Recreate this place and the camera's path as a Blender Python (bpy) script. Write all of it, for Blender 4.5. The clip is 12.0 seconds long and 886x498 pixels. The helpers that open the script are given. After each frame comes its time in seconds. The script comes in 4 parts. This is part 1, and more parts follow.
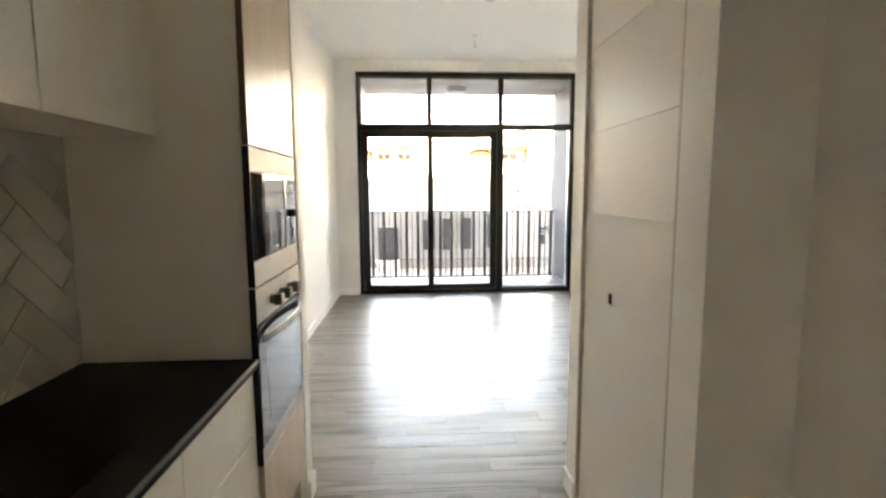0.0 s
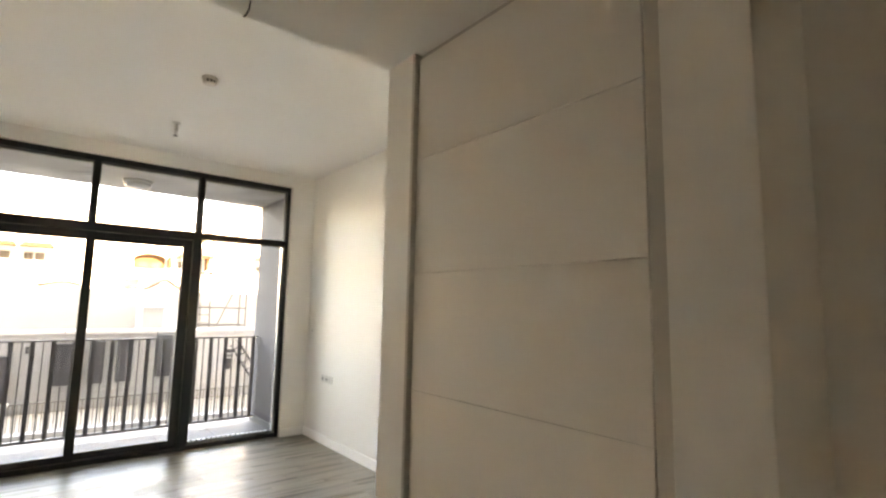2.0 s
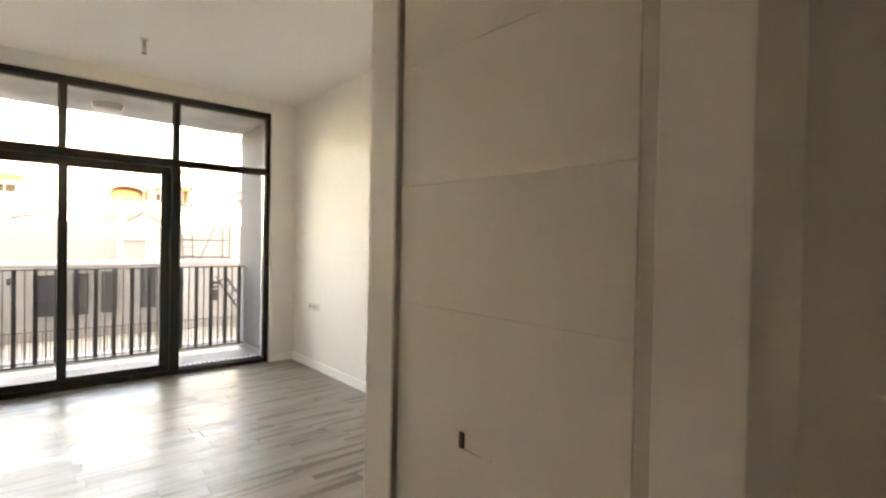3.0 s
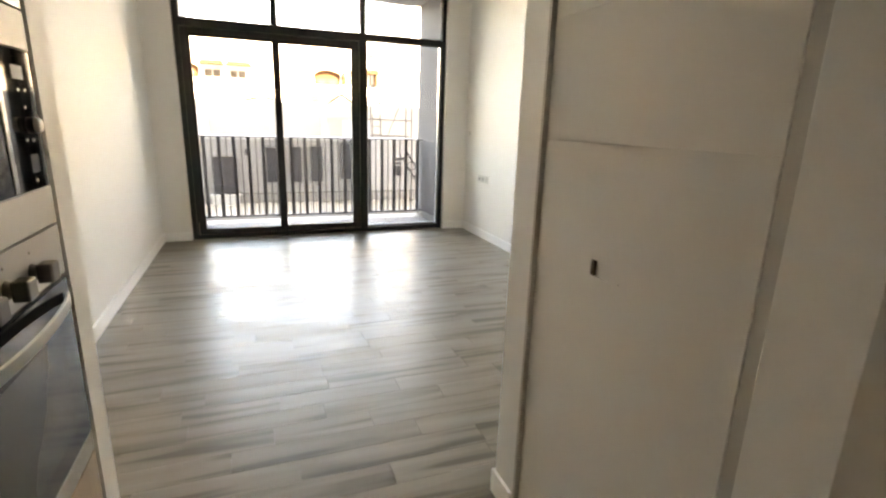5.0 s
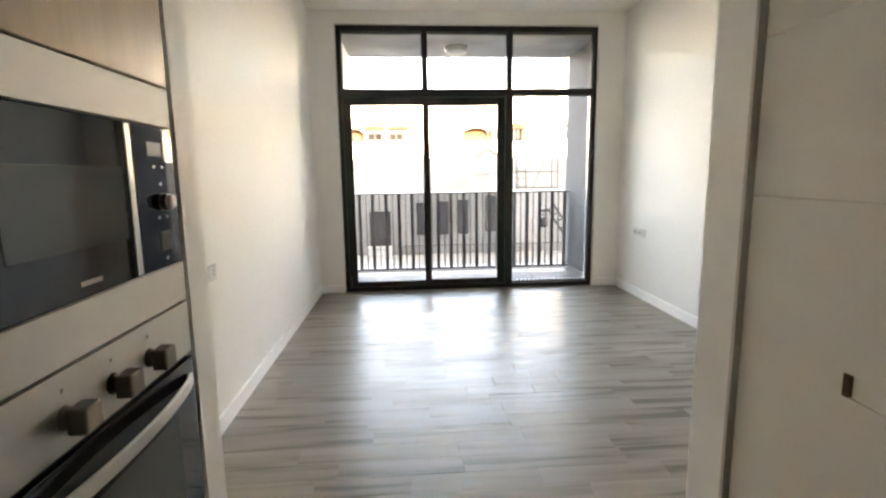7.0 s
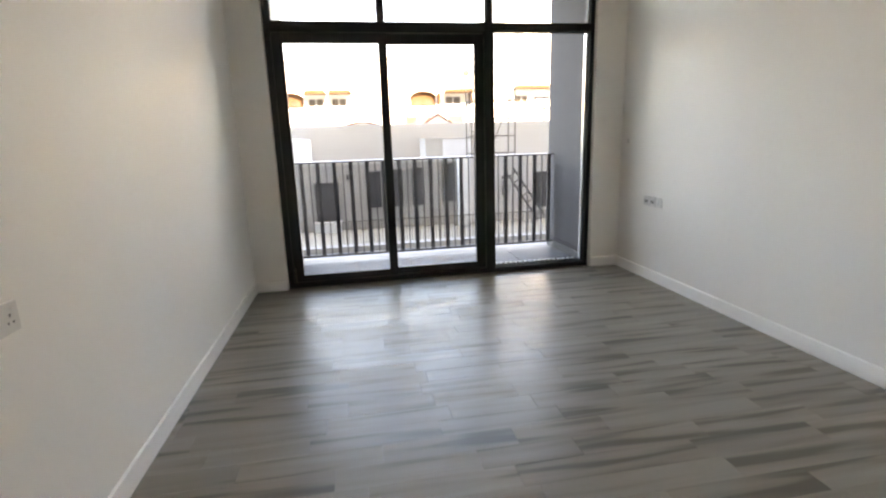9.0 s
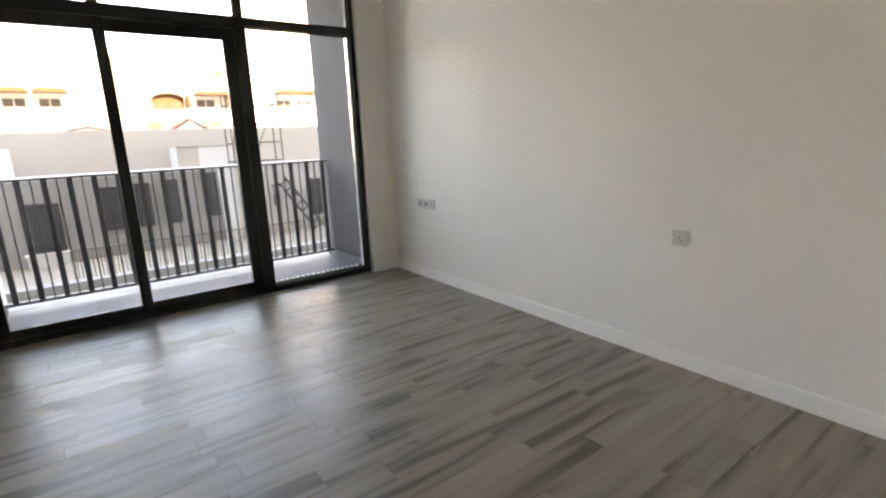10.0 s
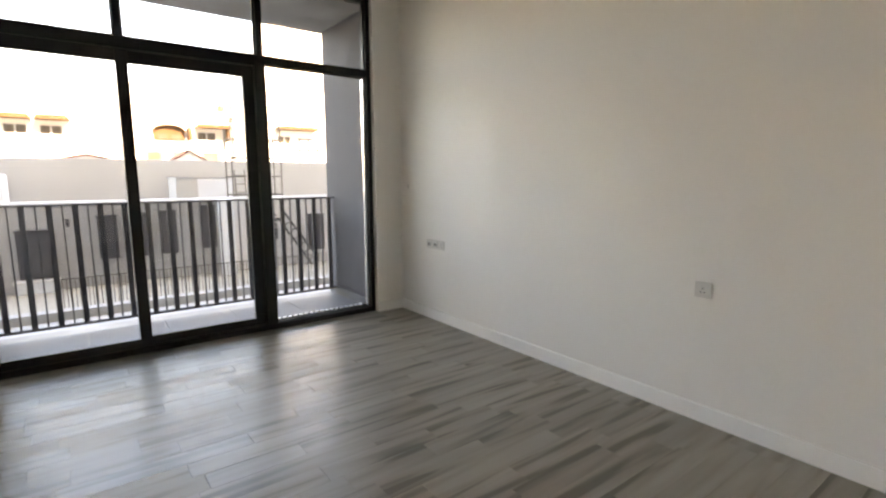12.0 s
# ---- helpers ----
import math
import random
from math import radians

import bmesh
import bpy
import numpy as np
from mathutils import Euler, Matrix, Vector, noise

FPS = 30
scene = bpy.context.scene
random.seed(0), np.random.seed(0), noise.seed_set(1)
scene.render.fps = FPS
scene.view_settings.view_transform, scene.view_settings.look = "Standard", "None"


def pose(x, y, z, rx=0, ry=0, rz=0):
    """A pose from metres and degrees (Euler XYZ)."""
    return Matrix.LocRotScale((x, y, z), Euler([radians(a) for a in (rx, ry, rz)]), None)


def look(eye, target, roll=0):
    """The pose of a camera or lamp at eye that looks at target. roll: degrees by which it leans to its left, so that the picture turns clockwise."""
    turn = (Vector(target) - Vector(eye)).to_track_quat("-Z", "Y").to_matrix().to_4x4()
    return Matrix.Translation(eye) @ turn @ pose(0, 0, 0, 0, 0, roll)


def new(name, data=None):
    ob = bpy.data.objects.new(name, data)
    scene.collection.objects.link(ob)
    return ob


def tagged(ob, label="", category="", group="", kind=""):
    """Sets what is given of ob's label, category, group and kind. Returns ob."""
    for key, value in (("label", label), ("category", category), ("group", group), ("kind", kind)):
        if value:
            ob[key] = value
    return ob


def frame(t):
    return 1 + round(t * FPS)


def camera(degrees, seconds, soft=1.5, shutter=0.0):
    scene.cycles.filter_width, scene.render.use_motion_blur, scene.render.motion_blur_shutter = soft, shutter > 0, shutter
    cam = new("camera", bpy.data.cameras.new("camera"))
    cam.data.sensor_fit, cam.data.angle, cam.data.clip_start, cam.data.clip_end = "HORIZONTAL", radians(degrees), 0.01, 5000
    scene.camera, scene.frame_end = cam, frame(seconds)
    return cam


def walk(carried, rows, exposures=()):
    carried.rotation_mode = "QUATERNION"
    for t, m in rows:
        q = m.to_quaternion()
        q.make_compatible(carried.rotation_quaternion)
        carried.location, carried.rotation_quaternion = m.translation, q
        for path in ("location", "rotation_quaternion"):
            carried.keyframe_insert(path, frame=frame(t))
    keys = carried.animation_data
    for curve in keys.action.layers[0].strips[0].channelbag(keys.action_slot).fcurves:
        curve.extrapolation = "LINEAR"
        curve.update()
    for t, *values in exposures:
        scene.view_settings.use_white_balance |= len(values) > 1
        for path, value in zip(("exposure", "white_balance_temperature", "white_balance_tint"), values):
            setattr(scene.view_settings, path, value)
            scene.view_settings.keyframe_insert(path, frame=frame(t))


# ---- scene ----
cam = camera(84.2, 12.0, 2.4)
PATH = [
    (0, (1.577, 0.742, 1.425), (1.689, 2.725, 1.194), -0.3),
    (0.5, (1.602, 1.031, 1.409), (2.01, 2.975, 1.173), 0.2),
    (1, (1.622, 1.284, 1.423), (2.316, 3.153, 1.264), 0.7),
    (1.5, (1.544, 1.534, 1.476), (2.549, 3.263, 1.494), 1.0),
    (2, (1.487, 1.647, 1.562), (2.733, 3.193, 1.801), 1.1),
    (2.5, (1.465, 1.658, 1.559), (2.78, 3.147, 1.787), 1.4),
    (3, (1.486, 1.657, 1.504), (2.793, 3.171, 1.477), 1.1),
    (3.2, (1.483, 1.659, 1.481), (2.774, 3.177, 1.314), 0.9),
    (4.8, (1.493, 1.573, 1.361), (2.35, 3.271, 0.743), 0.9),
    (5, (1.503, 1.526, 1.372), (2.2, 3.333, 0.874), 1.8),
    (5.5, (1.534, 1.388, 1.379), (1.882, 3.329, 1.045), 2.5),
    (6, (1.54, 1.358, 1.393), (1.782, 3.321, 1.096), 1.7),
    (6.5, (1.564, 1.471, 1.39), (1.767, 3.439, 1.097), 0.5),
    (7, (1.563, 1.781, 1.39), (1.701, 3.753, 1.086), -0.8),
    (7.2, (1.554, 1.926, 1.388), (1.656, 3.899, 1.075), -0.8),
    (8.8, (1.451, 2.906, 1.337), (1.659, 4.85, 0.914), -1.8),
    (9, (1.468, 2.974, 1.323), (1.805, 4.897, 0.889), -1.8),
    (9.5, (1.507, 3.095, 1.301), (2.253, 4.897, 0.858), -1.9),
    (10, (1.526, 3.166, 1.325), (2.667, 4.748, 0.881), -2.4),
    (10.5, (1.486, 3.221, 1.346), (2.885, 4.588, 0.929), -2.1),
    (11, (1.451, 3.235, 1.345), (2.928, 4.538, 0.996), -1.6),
    (11.5, (1.457, 3.244, 1.345), (2.857, 4.643, 1.057), -1.1),
    (12, (1.431, 3.301, 1.337), (2.62, 4.884, 1.05), -0.2),
]
EXPOSURES = [(0.0, 5.98, 10100, 18), (0.5, 5.68, 10200, 18.5), (1.0, 5.47, 10100, 18), (1.5, 5.45, 10200, 18.5), (2.5, 5.43, 12300, 20.5), (3.2, 5.36, 12300, 20.5), (5.0, 5.47, 11100, 19), (6.0, 5.52, 10500, 19), (6.5, 5.49, 10200, 19), (7.0, 5.39, 9800, 18), (9.0, 4.69, 9300, 19), (10.0, 4.63, 9700, 20), (11.0, 4.54, 10400, 21), (12.0, 4.58, 10000, 20)]
walk(cam, [(t, look(eye, target, roll)) for t, eye, target, roll in PATH], EXPOSURES)

# ---- world and sun ----
world = bpy.data.worlds.new("sky")
scene.world = world
world.use_nodes = True
sky = world.node_tree.nodes.new("ShaderNodeTexSky")
sky.sky_type = "NISHITA"
sky.sun_disc = False
sky.sun_elevation = radians(40)
sky.sun_rotation = radians(160)
sky.dust_density = 2.0
back = world.node_tree.nodes["Background"]
back.inputs["Strength"].default_value = 0.15
world.node_tree.links.new(sky.outputs[0], back.inputs["Color"])
sun_data = bpy.data.lights.new("sun", "SUN")
sun_data.energy, sun_data.angle, sun_data.color = 2.0, radians(0.5), (1.0, 0.95, 0.87)
sun = new("sun", sun_data)
sun.matrix_basis = look((3.42, -9.40, 8.4), (0.0, 0.0, 0.0))
scene.cycles.diffuse_bounces = 10
scene.cycles.max_bounces = 16


# ---- materials ----
def material(name, colour, rough=0.5, metal=0.0, vary=0.06, scale=6.0, grain=0.0, bump=0.05, fine=180.0, stretch=(1, 1, 1), specular=0.5, tint=None, per_piece=0.0):
    """A node material: a base colour that drifts at two scales, with uneven gloss and fine relief."""
    m = bpy.data.materials.new(name)
    m.use_nodes = True
    tree = m.node_tree
    add, link = tree.nodes.new, tree.links.new
    bsdf = tree.nodes["Principled BSDF"]
    coord = add("ShaderNodeTexCoord")
    mapping = add("ShaderNodeMapping")
    mapping.inputs["Scale"].default_value = stretch
    link(coord.outputs["Object"], mapping.inputs["Vector"])
    info = add("ShaderNodeObjectInfo")
    shift = add("ShaderNodeMath")
    shift.operation = "MULTIPLY"
    shift.inputs[1].default_value = 40.0
    link(info.outputs["Random"], shift.inputs[0])
    link(shift.outputs[0], mapping.inputs["Location"])
    big = add("ShaderNodeTexNoise")
    big.inputs["Scale"].default_value, big.inputs["Detail"].default_value = scale, 5.0
    small = add("ShaderNodeTexNoise")
    small.inputs["Scale"].default_value, small.inputs["Detail"].default_value = fine, 3.0
    link(mapping.outputs[0], big.inputs["Vector"])
    link(mapping.outputs[0], small.inputs["Vector"])
    second = tint or [c * (1.0 - 2.2 * vary) for c in colour]
    ramp = add("ShaderNodeValToRGB")
    ramp.color_ramp.elements[0].position, ramp.color_ramp.elements[1].position = 0.32, 0.68
    ramp.color_ramp.elements[0].color = (*second, 1)
    ramp.color_ramp.elements[1].color = (*colour, 1)
    link(big.outputs["Fac"], ramp.inputs[0])
    value = add("ShaderNodeHueSaturation")
    link(ramp.outputs[0], value.inputs["Color"])
    bright = add("ShaderNodeMapRange")
    bright.inputs["To Min"].default_value, bright.inputs["To Max"].default_value = 1.0 - per_piece, 1.0 + per_piece
    link(info.outputs["Random"], bright.inputs["Value"])
    if grain:
        mixer = add("ShaderNodeMapRange")
        mixer.inputs["To Min"].default_value, mixer.inputs["To Max"].default_value = 1.0 - grain, 1.0 + grain
        link(small.outputs["Fac"], mixer.inputs["Value"])
        product = add("ShaderNodeMath")
        product.operation = "MULTIPLY"
        link(mixer.outputs[0], product.inputs[0])
        link(bright.outputs[0], product.inputs[1])
        link(product.outputs[0], value.inputs["Value"])
    else:
        link(bright.outputs[0], value.inputs["Value"])
    link(value.outputs[0], bsdf.inputs["Base Color"])
    gloss = add("ShaderNodeMapRange")
    gloss.inputs["To Min"].default_value, gloss.inputs["To Max"].default_value = max(rough * 0.85, 0.02), min(rough * 1.15, 1.0)
    link(big.outputs["Fac"], gloss.inputs["Value"])
    link(gloss.outputs[0], bsdf.inputs["Roughness"])
    bsdf.inputs["Metallic"].default_value = metal
    bsdf.inputs["Specular IOR Level"].default_value = specular
    if bump:
        relief = add("ShaderNodeBump")
        relief.inputs["Strength"].default_value, relief.inputs["Distance"].default_value = bump, 0.002
        link(small.outputs["Fac"], relief.inputs["Height"])
        link(relief.outputs[0], bsdf.inputs["Normal"])
    return m


def clear_glass(name, tint=(0.985, 0.99, 0.985), reflect=1.0):
    """A thin pane: straight through, with a Fresnel gloss."""
    m = bpy.data.materials.new(name)
    m.use_nodes = True
    tree = m.node_tree
    tree.nodes.remove(tree.nodes["Principled BSDF"])
    see = tree.nodes.new("ShaderNodeBsdfTransparent")
    see.inputs["Color"].default_value = (*tint, 1)
    gloss = tree.nodes.new("ShaderNodeBsdfGlossy")
    gloss.inputs["Roughness"].default_value = 0.02
    fresnel = tree.nodes.new("ShaderNodeFresnel")
    fresnel.inputs["IOR"].default_value = 1.45
    blend = tree.nodes.new("ShaderNodeMixShader")
    tree.links.new(fresnel.outputs[0], blend.inputs[0])
    tree.links.new(see.outputs[0], blend.inputs[1])
    tree.links.new(gloss.outputs[0], blend.inputs[2])
    tree.links.new(blend.outputs[0], tree.nodes["Material Output"].inputs["Surface"])
    return m


wall_paint = material("white_wall_paint", (0.85, 0.834, 0.800), 0.55, vary=0.012, scale=1.3, bump=0.06, fine=240)
ceiling_paint = material("white_ceiling_paint", (0.89, 0.885, 0.86), 0.7, vary=0.012, scale=1.1, bump=0.06, fine=200)
trim_paint = material("white_skirting_paint", (0.93, 0.92, 0.90), 0.3, vary=0.015, scale=3, bump=0.03)
door_paint = material("white_door_lacquer", (0.84, 0.81, 0.76), 0.38, vary=0.015, scale=2, bump=0.04, fine=120)
reveal_paint = material("grey_door_frame_lacquer", (0.56, 0.53, 0.48), 0.45, vary=0.03, scale=5, bump=0.04)
floor_base = material("grey_tile_joint", (0.29, 0.272, 0.242), 0.8, vary=0.08, scale=20)
cabinet_white = material("cream_cabinet_laminate", (0.84, 0.81, 0.74), 0.35, vary=0.015, scale=3, bump=0.03)
side_laminate = material("cream_side_panel_laminate", (0.78, 0.74, 0.66), 0.4, vary=0.02, scale=3, bump=0.03)
cabinet_wood = material("light_oak_laminate", (0.55, 0.41, 0.28), 0.32, vary=0.08, scale=2.2, grain=0.10, fine=14, bump=0.05, stretch=(1, 6, 0.6), specular=0.5)
# cabinet door edge band, and the shade painted in the finger recess
edge_and_shade_brown = material("dark_brown_edge_and_recess_shade", (0.16, 0.085, 0.04), 0.5, vary=0.1, scale=8)
hob_glass = material("matt_black_hob_glass", (0.015, 0.0135, 0.012), 0.35, vary=0.05, scale=6, bump=0.0, specular=0.06)
edge_grey = material("grey_worktop_edge", (0.20, 0.19, 0.18), 0.5, vary=0.05, scale=20)
yard_white = material("bright_white_masonry_paint", (0.60, 0.62, 0.64), 0.85, vary=0.03, scale=3, bump=0.2)
worktop_stone = material("black_worktop_stone", (0.021, 0.0175, 0.0145), 0.5, vary=0.2, scale=30, grain=0.3, fine=300, bump=0.03, specular=0.12)
steel = material("brushed_steel", (0.475, 0.465, 0.435), 0.60, 1.0, vary=0.02, scale=4, grain=0.05, fine=60, bump=0.03, stretch=(1, 0.6, 40))
knob_metal = material("warm_brushed_knob_metal", (0.17, 0.152, 0.130), 0.48, 1.0, vary=0.04, scale=30, bump=0.02)
black_glass = material("black_appliance_glass", (0.012, 0.013, 0.015), 0.03, vary=0.05, scale=4, bump=0.0, specular=0.38)
window_glass_dark = material("smoked_oven_window_glass", (0.075, 0.080, 0.072), 0.04, vary=0.05, scale=4, bump=0.0, specular=0.40)
black_plastic = material("black_appliance_plastic", (0.012, 0.012, 0.012), 0.4, vary=0.08, scale=30, bump=0.02)
silver = material("silver_plastic", (0.75, 0.74, 0.72), 0.25, 0.8, vary=0.03, scale=30, bump=0.0)
knob_silver = material("satin_silver_knob_cap", (0.62, 0.61, 0.59), 0.4, 0.3, vary=0.03, scale=30, bump=0.0)
print_grey = material("pale_grey_print", (0.45, 0.45, 0.44), 0.5, vary=0.02, scale=30, bump=0.0)
aluminium = material("charcoal_powder_coated_aluminium", (0.019, 0.0175, 0.0175), 0.45, vary=0.06, scale=14, bump=0.05, fine=400, specular=0.3)
seal_rubber = material("black_rubber_seal", (0.008, 0.008, 0.008), 0.7, vary=0.05, scale=20, bump=0.02)
rail_metal = material("dark_grey_rail_paint", (0.046, 0.043, 0.048), 0.5, vary=0.06, scale=12, bump=0.05, fine=300)
pane_glass = clear_glass("clear_window_glass")
plastic_white = material("white_socket_plastic", (0.66, 0.65, 0.62), 0.3, vary=0.01, scale=20, bump=0.0)
dark_slot = material("dark_socket_hole", (0.10, 0.095, 0.09), 0.7, vary=0.05, scale=20, bump=0.0)
marble = material("white_veined_marble_tile", (0.70, 0.67, 0.61), 0.22, vary=0.12, scale=3.0, bump=0.02, per_piece=0.05)
grout = material("grey_grout", (0.22, 0.205, 0.18), 0.85, vary=0.05, scale=30)
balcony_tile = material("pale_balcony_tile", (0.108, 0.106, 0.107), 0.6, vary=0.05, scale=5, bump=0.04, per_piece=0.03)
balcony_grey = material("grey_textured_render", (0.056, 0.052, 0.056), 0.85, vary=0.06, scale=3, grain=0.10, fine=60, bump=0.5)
balcony_white = material("white_balcony_render", (0.74, 0.73, 0.70), 0.85, vary=0.03, scale=3, grain=0.05, fine=60, bump=0.4)
soffit_concrete = material("patchy_grey_soffit_plaster", (0.32, 0.288, 0.255), 0.85, vary=0.22, scale=2.4, grain=0.08, fine=40, bump=0.4)
lamp_opal = material("opal_lamp_glass", (0.36, 0.35, 0.33), 0.25, vary=0.01, scale=10, bump=0.0)
sand = material("sandy_paving", (0.30, 0.27, 0.22), 0.9, vary=0.10, scale=0.5, grain=0.12, fine=8, bump=0.4)
paving = material("pale_concrete_paving", (0.32, 0.31, 0.295), 0.85, vary=0.06, scale=1.2, grain=0.08, fine=12, bump=0.3)
boundary_render = material("beige_boundary_render", (0.42, 0.41, 0.385), 0.9, vary=0.05, scale=0.8, grain=0.05, fine=12, bump=0.3)
yard_render = material("grey_yard_wall_render", (0.33, 0.322, 0.32), 0.9, vary=0.06, scale=0.9, grain=0.06, fine=12, bump=0.3)
pale_render = material("pale_new_wall_render", (0.52, 0.505, 0.50), 0.9, vary=0.06, scale=0.9, grain=0.06, fine=12, bump=0.3)
coping_white = material("white_coping", (0.55, 0.545, 0.54), 0.8, vary=0.03, scale=2, bump=0.2)
box_dark = material("dark_grey_meter_box", (0.030, 0.028, 0.033), 0.5, vary=0.08, scale=4, bump=0.1)
villa_white = material("cream_villa_render", (0.78, 0.745, 0.67), 0.9, vary=0.04, scale=0.3, grain=0.04, fine=5, bump=0.2)
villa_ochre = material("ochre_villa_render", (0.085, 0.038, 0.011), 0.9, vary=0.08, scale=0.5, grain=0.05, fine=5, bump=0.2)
villa_glass = material("dark_villa_glass", (0.085, 0.066, 0.045), 0.3, vary=0.1, scale=1, bump=0.0)
roof_red = material("red_roof_tile", (0.13, 0.045, 0.03), 0.8, vary=0.12, scale=1.5, grain=0.1, fine=8, bump=0.3)
scaffold_metal = material("weathered_scaffold_steel", (0.115, 0.10, 0.085), 0.6, 0.4, vary=0.15, scale=5, bump=0.1)
fence_wood = material("weathered_fence_timber", (0.17, 0.145, 0.115), 0.85, vary=0.15, scale=4, grain=0.1, fine=30, bump=0.3, per_piece=0.2)
block_render = material("taupe_block_render", (0.34, 0.31, 0.28), 0.9, vary=0.05, scale=0.5, grain=0.05, fine=8, bump=0.3)


def plank_material():
    """Grey-brown wood-look porcelain: long streaks, a tone for each piece, low satin gloss."""
    m = bpy.data.materials.new("grey_wood_look_tile")
    m.use_nodes = True
    tree = m.node_tree
    add, link = tree.nodes.new, tree.links.new
    bsdf = tree.nodes["Principled BSDF"]
    coord, mapping, info = add("ShaderNodeTexCoord"), add("ShaderNodeMapping"), add("ShaderNodeObjectInfo")
    mapping.inputs["Scale"].default_value = (0.75, 8.5, 1.0)
    far = add("ShaderNodeMath")
    far.operation, far.inputs[1].default_value = "MULTIPLY", 90.0
    link(info.outputs["Random"], far.inputs[0])
    link(far.outputs[0], mapping.inputs["Location"])
    link(coord.outputs["Object"], mapping.inputs["Vector"])
    broad, thin, cloud = add("ShaderNodeTexNoise"), add("ShaderNodeTexNoise"), add("ShaderNodeTexNoise")
    broad.inputs["Scale"].default_value, broad.inputs["Detail"].default_value, broad.inputs["Distortion"].default_value = 1.7, 1.2, 0.35
    thin.inputs["Scale"].default_value, thin.inputs["Detail"].default_value = 9.0, 5.0
    cloud.inputs["Scale"].default_value = 2.5
    link(mapping.outputs[0], broad.inputs["Vector"])
    link(mapping.outputs[0], thin.inputs["Vector"])
    link(coord.outputs["Object"], cloud.inputs["Vector"])
    ramp = add("ShaderNodeValToRGB")
    e = ramp.color_ramp.elements
    e[0].position, e[0].color = 0.33, (0.130, 0.108, 0.083, 1)
    e[1].position, e[1].color = 0.66, (0.288, 0.255, 0.210, 1)
    mid = e.new(0.45)
    mid.color = (0.236, 0.207, 0.168, 1)
    link(broad.outputs["Fac"], ramp.inputs[0])
    tone = add("ShaderNodeMapRange")
    tone.inputs["To Min"].default_value, tone.inputs["To Max"].default_value = 0.89, 1.11
    link(info.outputs["Random"], tone.inputs["Value"])
    streak = add("ShaderNodeMapRange")
    streak.inputs["To Min"].default_value, streak.inputs["To Max"].default_value = 0.955, 1.045
    link(thin.outputs["Fac"], streak.inputs["Value"])
    product = add("ShaderNodeMath")
    product.operation = "MULTIPLY"
    link(tone.outputs[0], product.inputs[0])
    link(streak.outputs[0], product.inputs[1])
    hsv = add("ShaderNodeHueSaturation")
    link(product.outputs[0], hsv.inputs["Value"])
    link(ramp.outputs[0], hsv.inputs["Color"])
    link(hsv.outputs[0], bsdf.inputs["Base Color"])
    rough = add("ShaderNodeMapRange")
    rough.inputs["To Min"].default_value, rough.inputs["To Max"].default_value = 0.36, 0.40
    bsdf.inputs["Specular IOR Level"].default_value = 0.27
    link(broad.outputs["Fac"], rough.inputs["Value"])
    uneven = add("ShaderNodeMapRange")
    uneven.inputs["To Min"].default_value, uneven.inputs["To Max"].default_value = 0.84, 1.16
    link(info.outputs["Random"], uneven.inputs["Value"])
    satin = add("ShaderNodeMath")
    satin.operation = "MULTIPLY"
    link(rough.outputs[0], satin.inputs[0])
    link(uneven.outputs[0], satin.inputs[1])
    link(satin.outputs[0], bsdf.inputs["Roughness"])
    relief = add("ShaderNodeBump")
    relief.inputs["Strength"].default_value, relief.inputs["Distance"].default_value = 0.12, 0.001
    link(thin.outputs["Fac"], relief.inputs["Height"])
    link(relief.outputs[0], bsdf.inputs["Normal"])
    return m


plank_tile = plank_material()


# ---- mesh helpers ----
def box(bm, x0, x1, y0, y1, z0, z1, bevel=0.0):
    """A box with softened edges, added to bm."""
    made = bmesh.ops.create_cube(bm, size=1.0, matrix=Matrix.Translation(((x0 + x1) / 2, (y0 + y1) / 2, (z0 + z1) / 2)) @ Matrix.Diagonal((x1 - x0, y1 - y0, z1 - z0, 1)))
    if bevel:
        edges = list({e for v in made["verts"] for e in v.link_edges})
        bmesh.ops.bevel(bm, geom=edges, offset=bevel, segments=2, affect="EDGES", profile=0.5)
    return bm


def boxes(*rows, bevel=0.0):
    bm = bmesh.new()
    for r in rows:
        box(bm, *r, bevel=bevel)
    return bm


def rod(bm, a, b, r, seg=12, r2=None):
    a, b = Vector(a), Vector(b)
    turn = (b - a).to_track_quat("Z", "Y").to_matrix().to_4x4()
    bmesh.ops.create_cone(bm, cap_ends=True, segments=seg, radius1=r, radius2=r if r2 is None else r2, depth=(b - a).length, matrix=Matrix.Translation((a + b) / 2) @ turn)
    return bm


def lathe(bm, profile, centre, seg=24, axis="Z"):
    """Turns (radius, height) pairs round an axis through centre."""
    turn = {"Z": Matrix(), "X": Matrix.Rotation(radians(90), 4, "Y"), "-Z": Matrix.Rotation(radians(180), 4, "X"), "-X": Matrix.Rotation(radians(-90), 4, "Y"), "-Y": Matrix.Rotation(radians(90), 4, "X")}[axis]
    m = Matrix.Translation(centre) @ turn
    rings = []
    for r, h in profile:
        rings.append([bm.verts.new(m @ Vector((r * math.cos(2 * math.pi * k / seg), r * math.sin(2 * math.pi * k / seg), h))) for k in range(seg)])
    for lo, hi in zip(rings, rings[1:]):
        for k in range(seg):
            bm.faces.new((lo[k], lo[(k + 1) % seg], hi[(k + 1) % seg], hi[k]))
    bm.faces.new(list(reversed(rings[0])))
    bm.faces.new(rings[-1])
    return bm


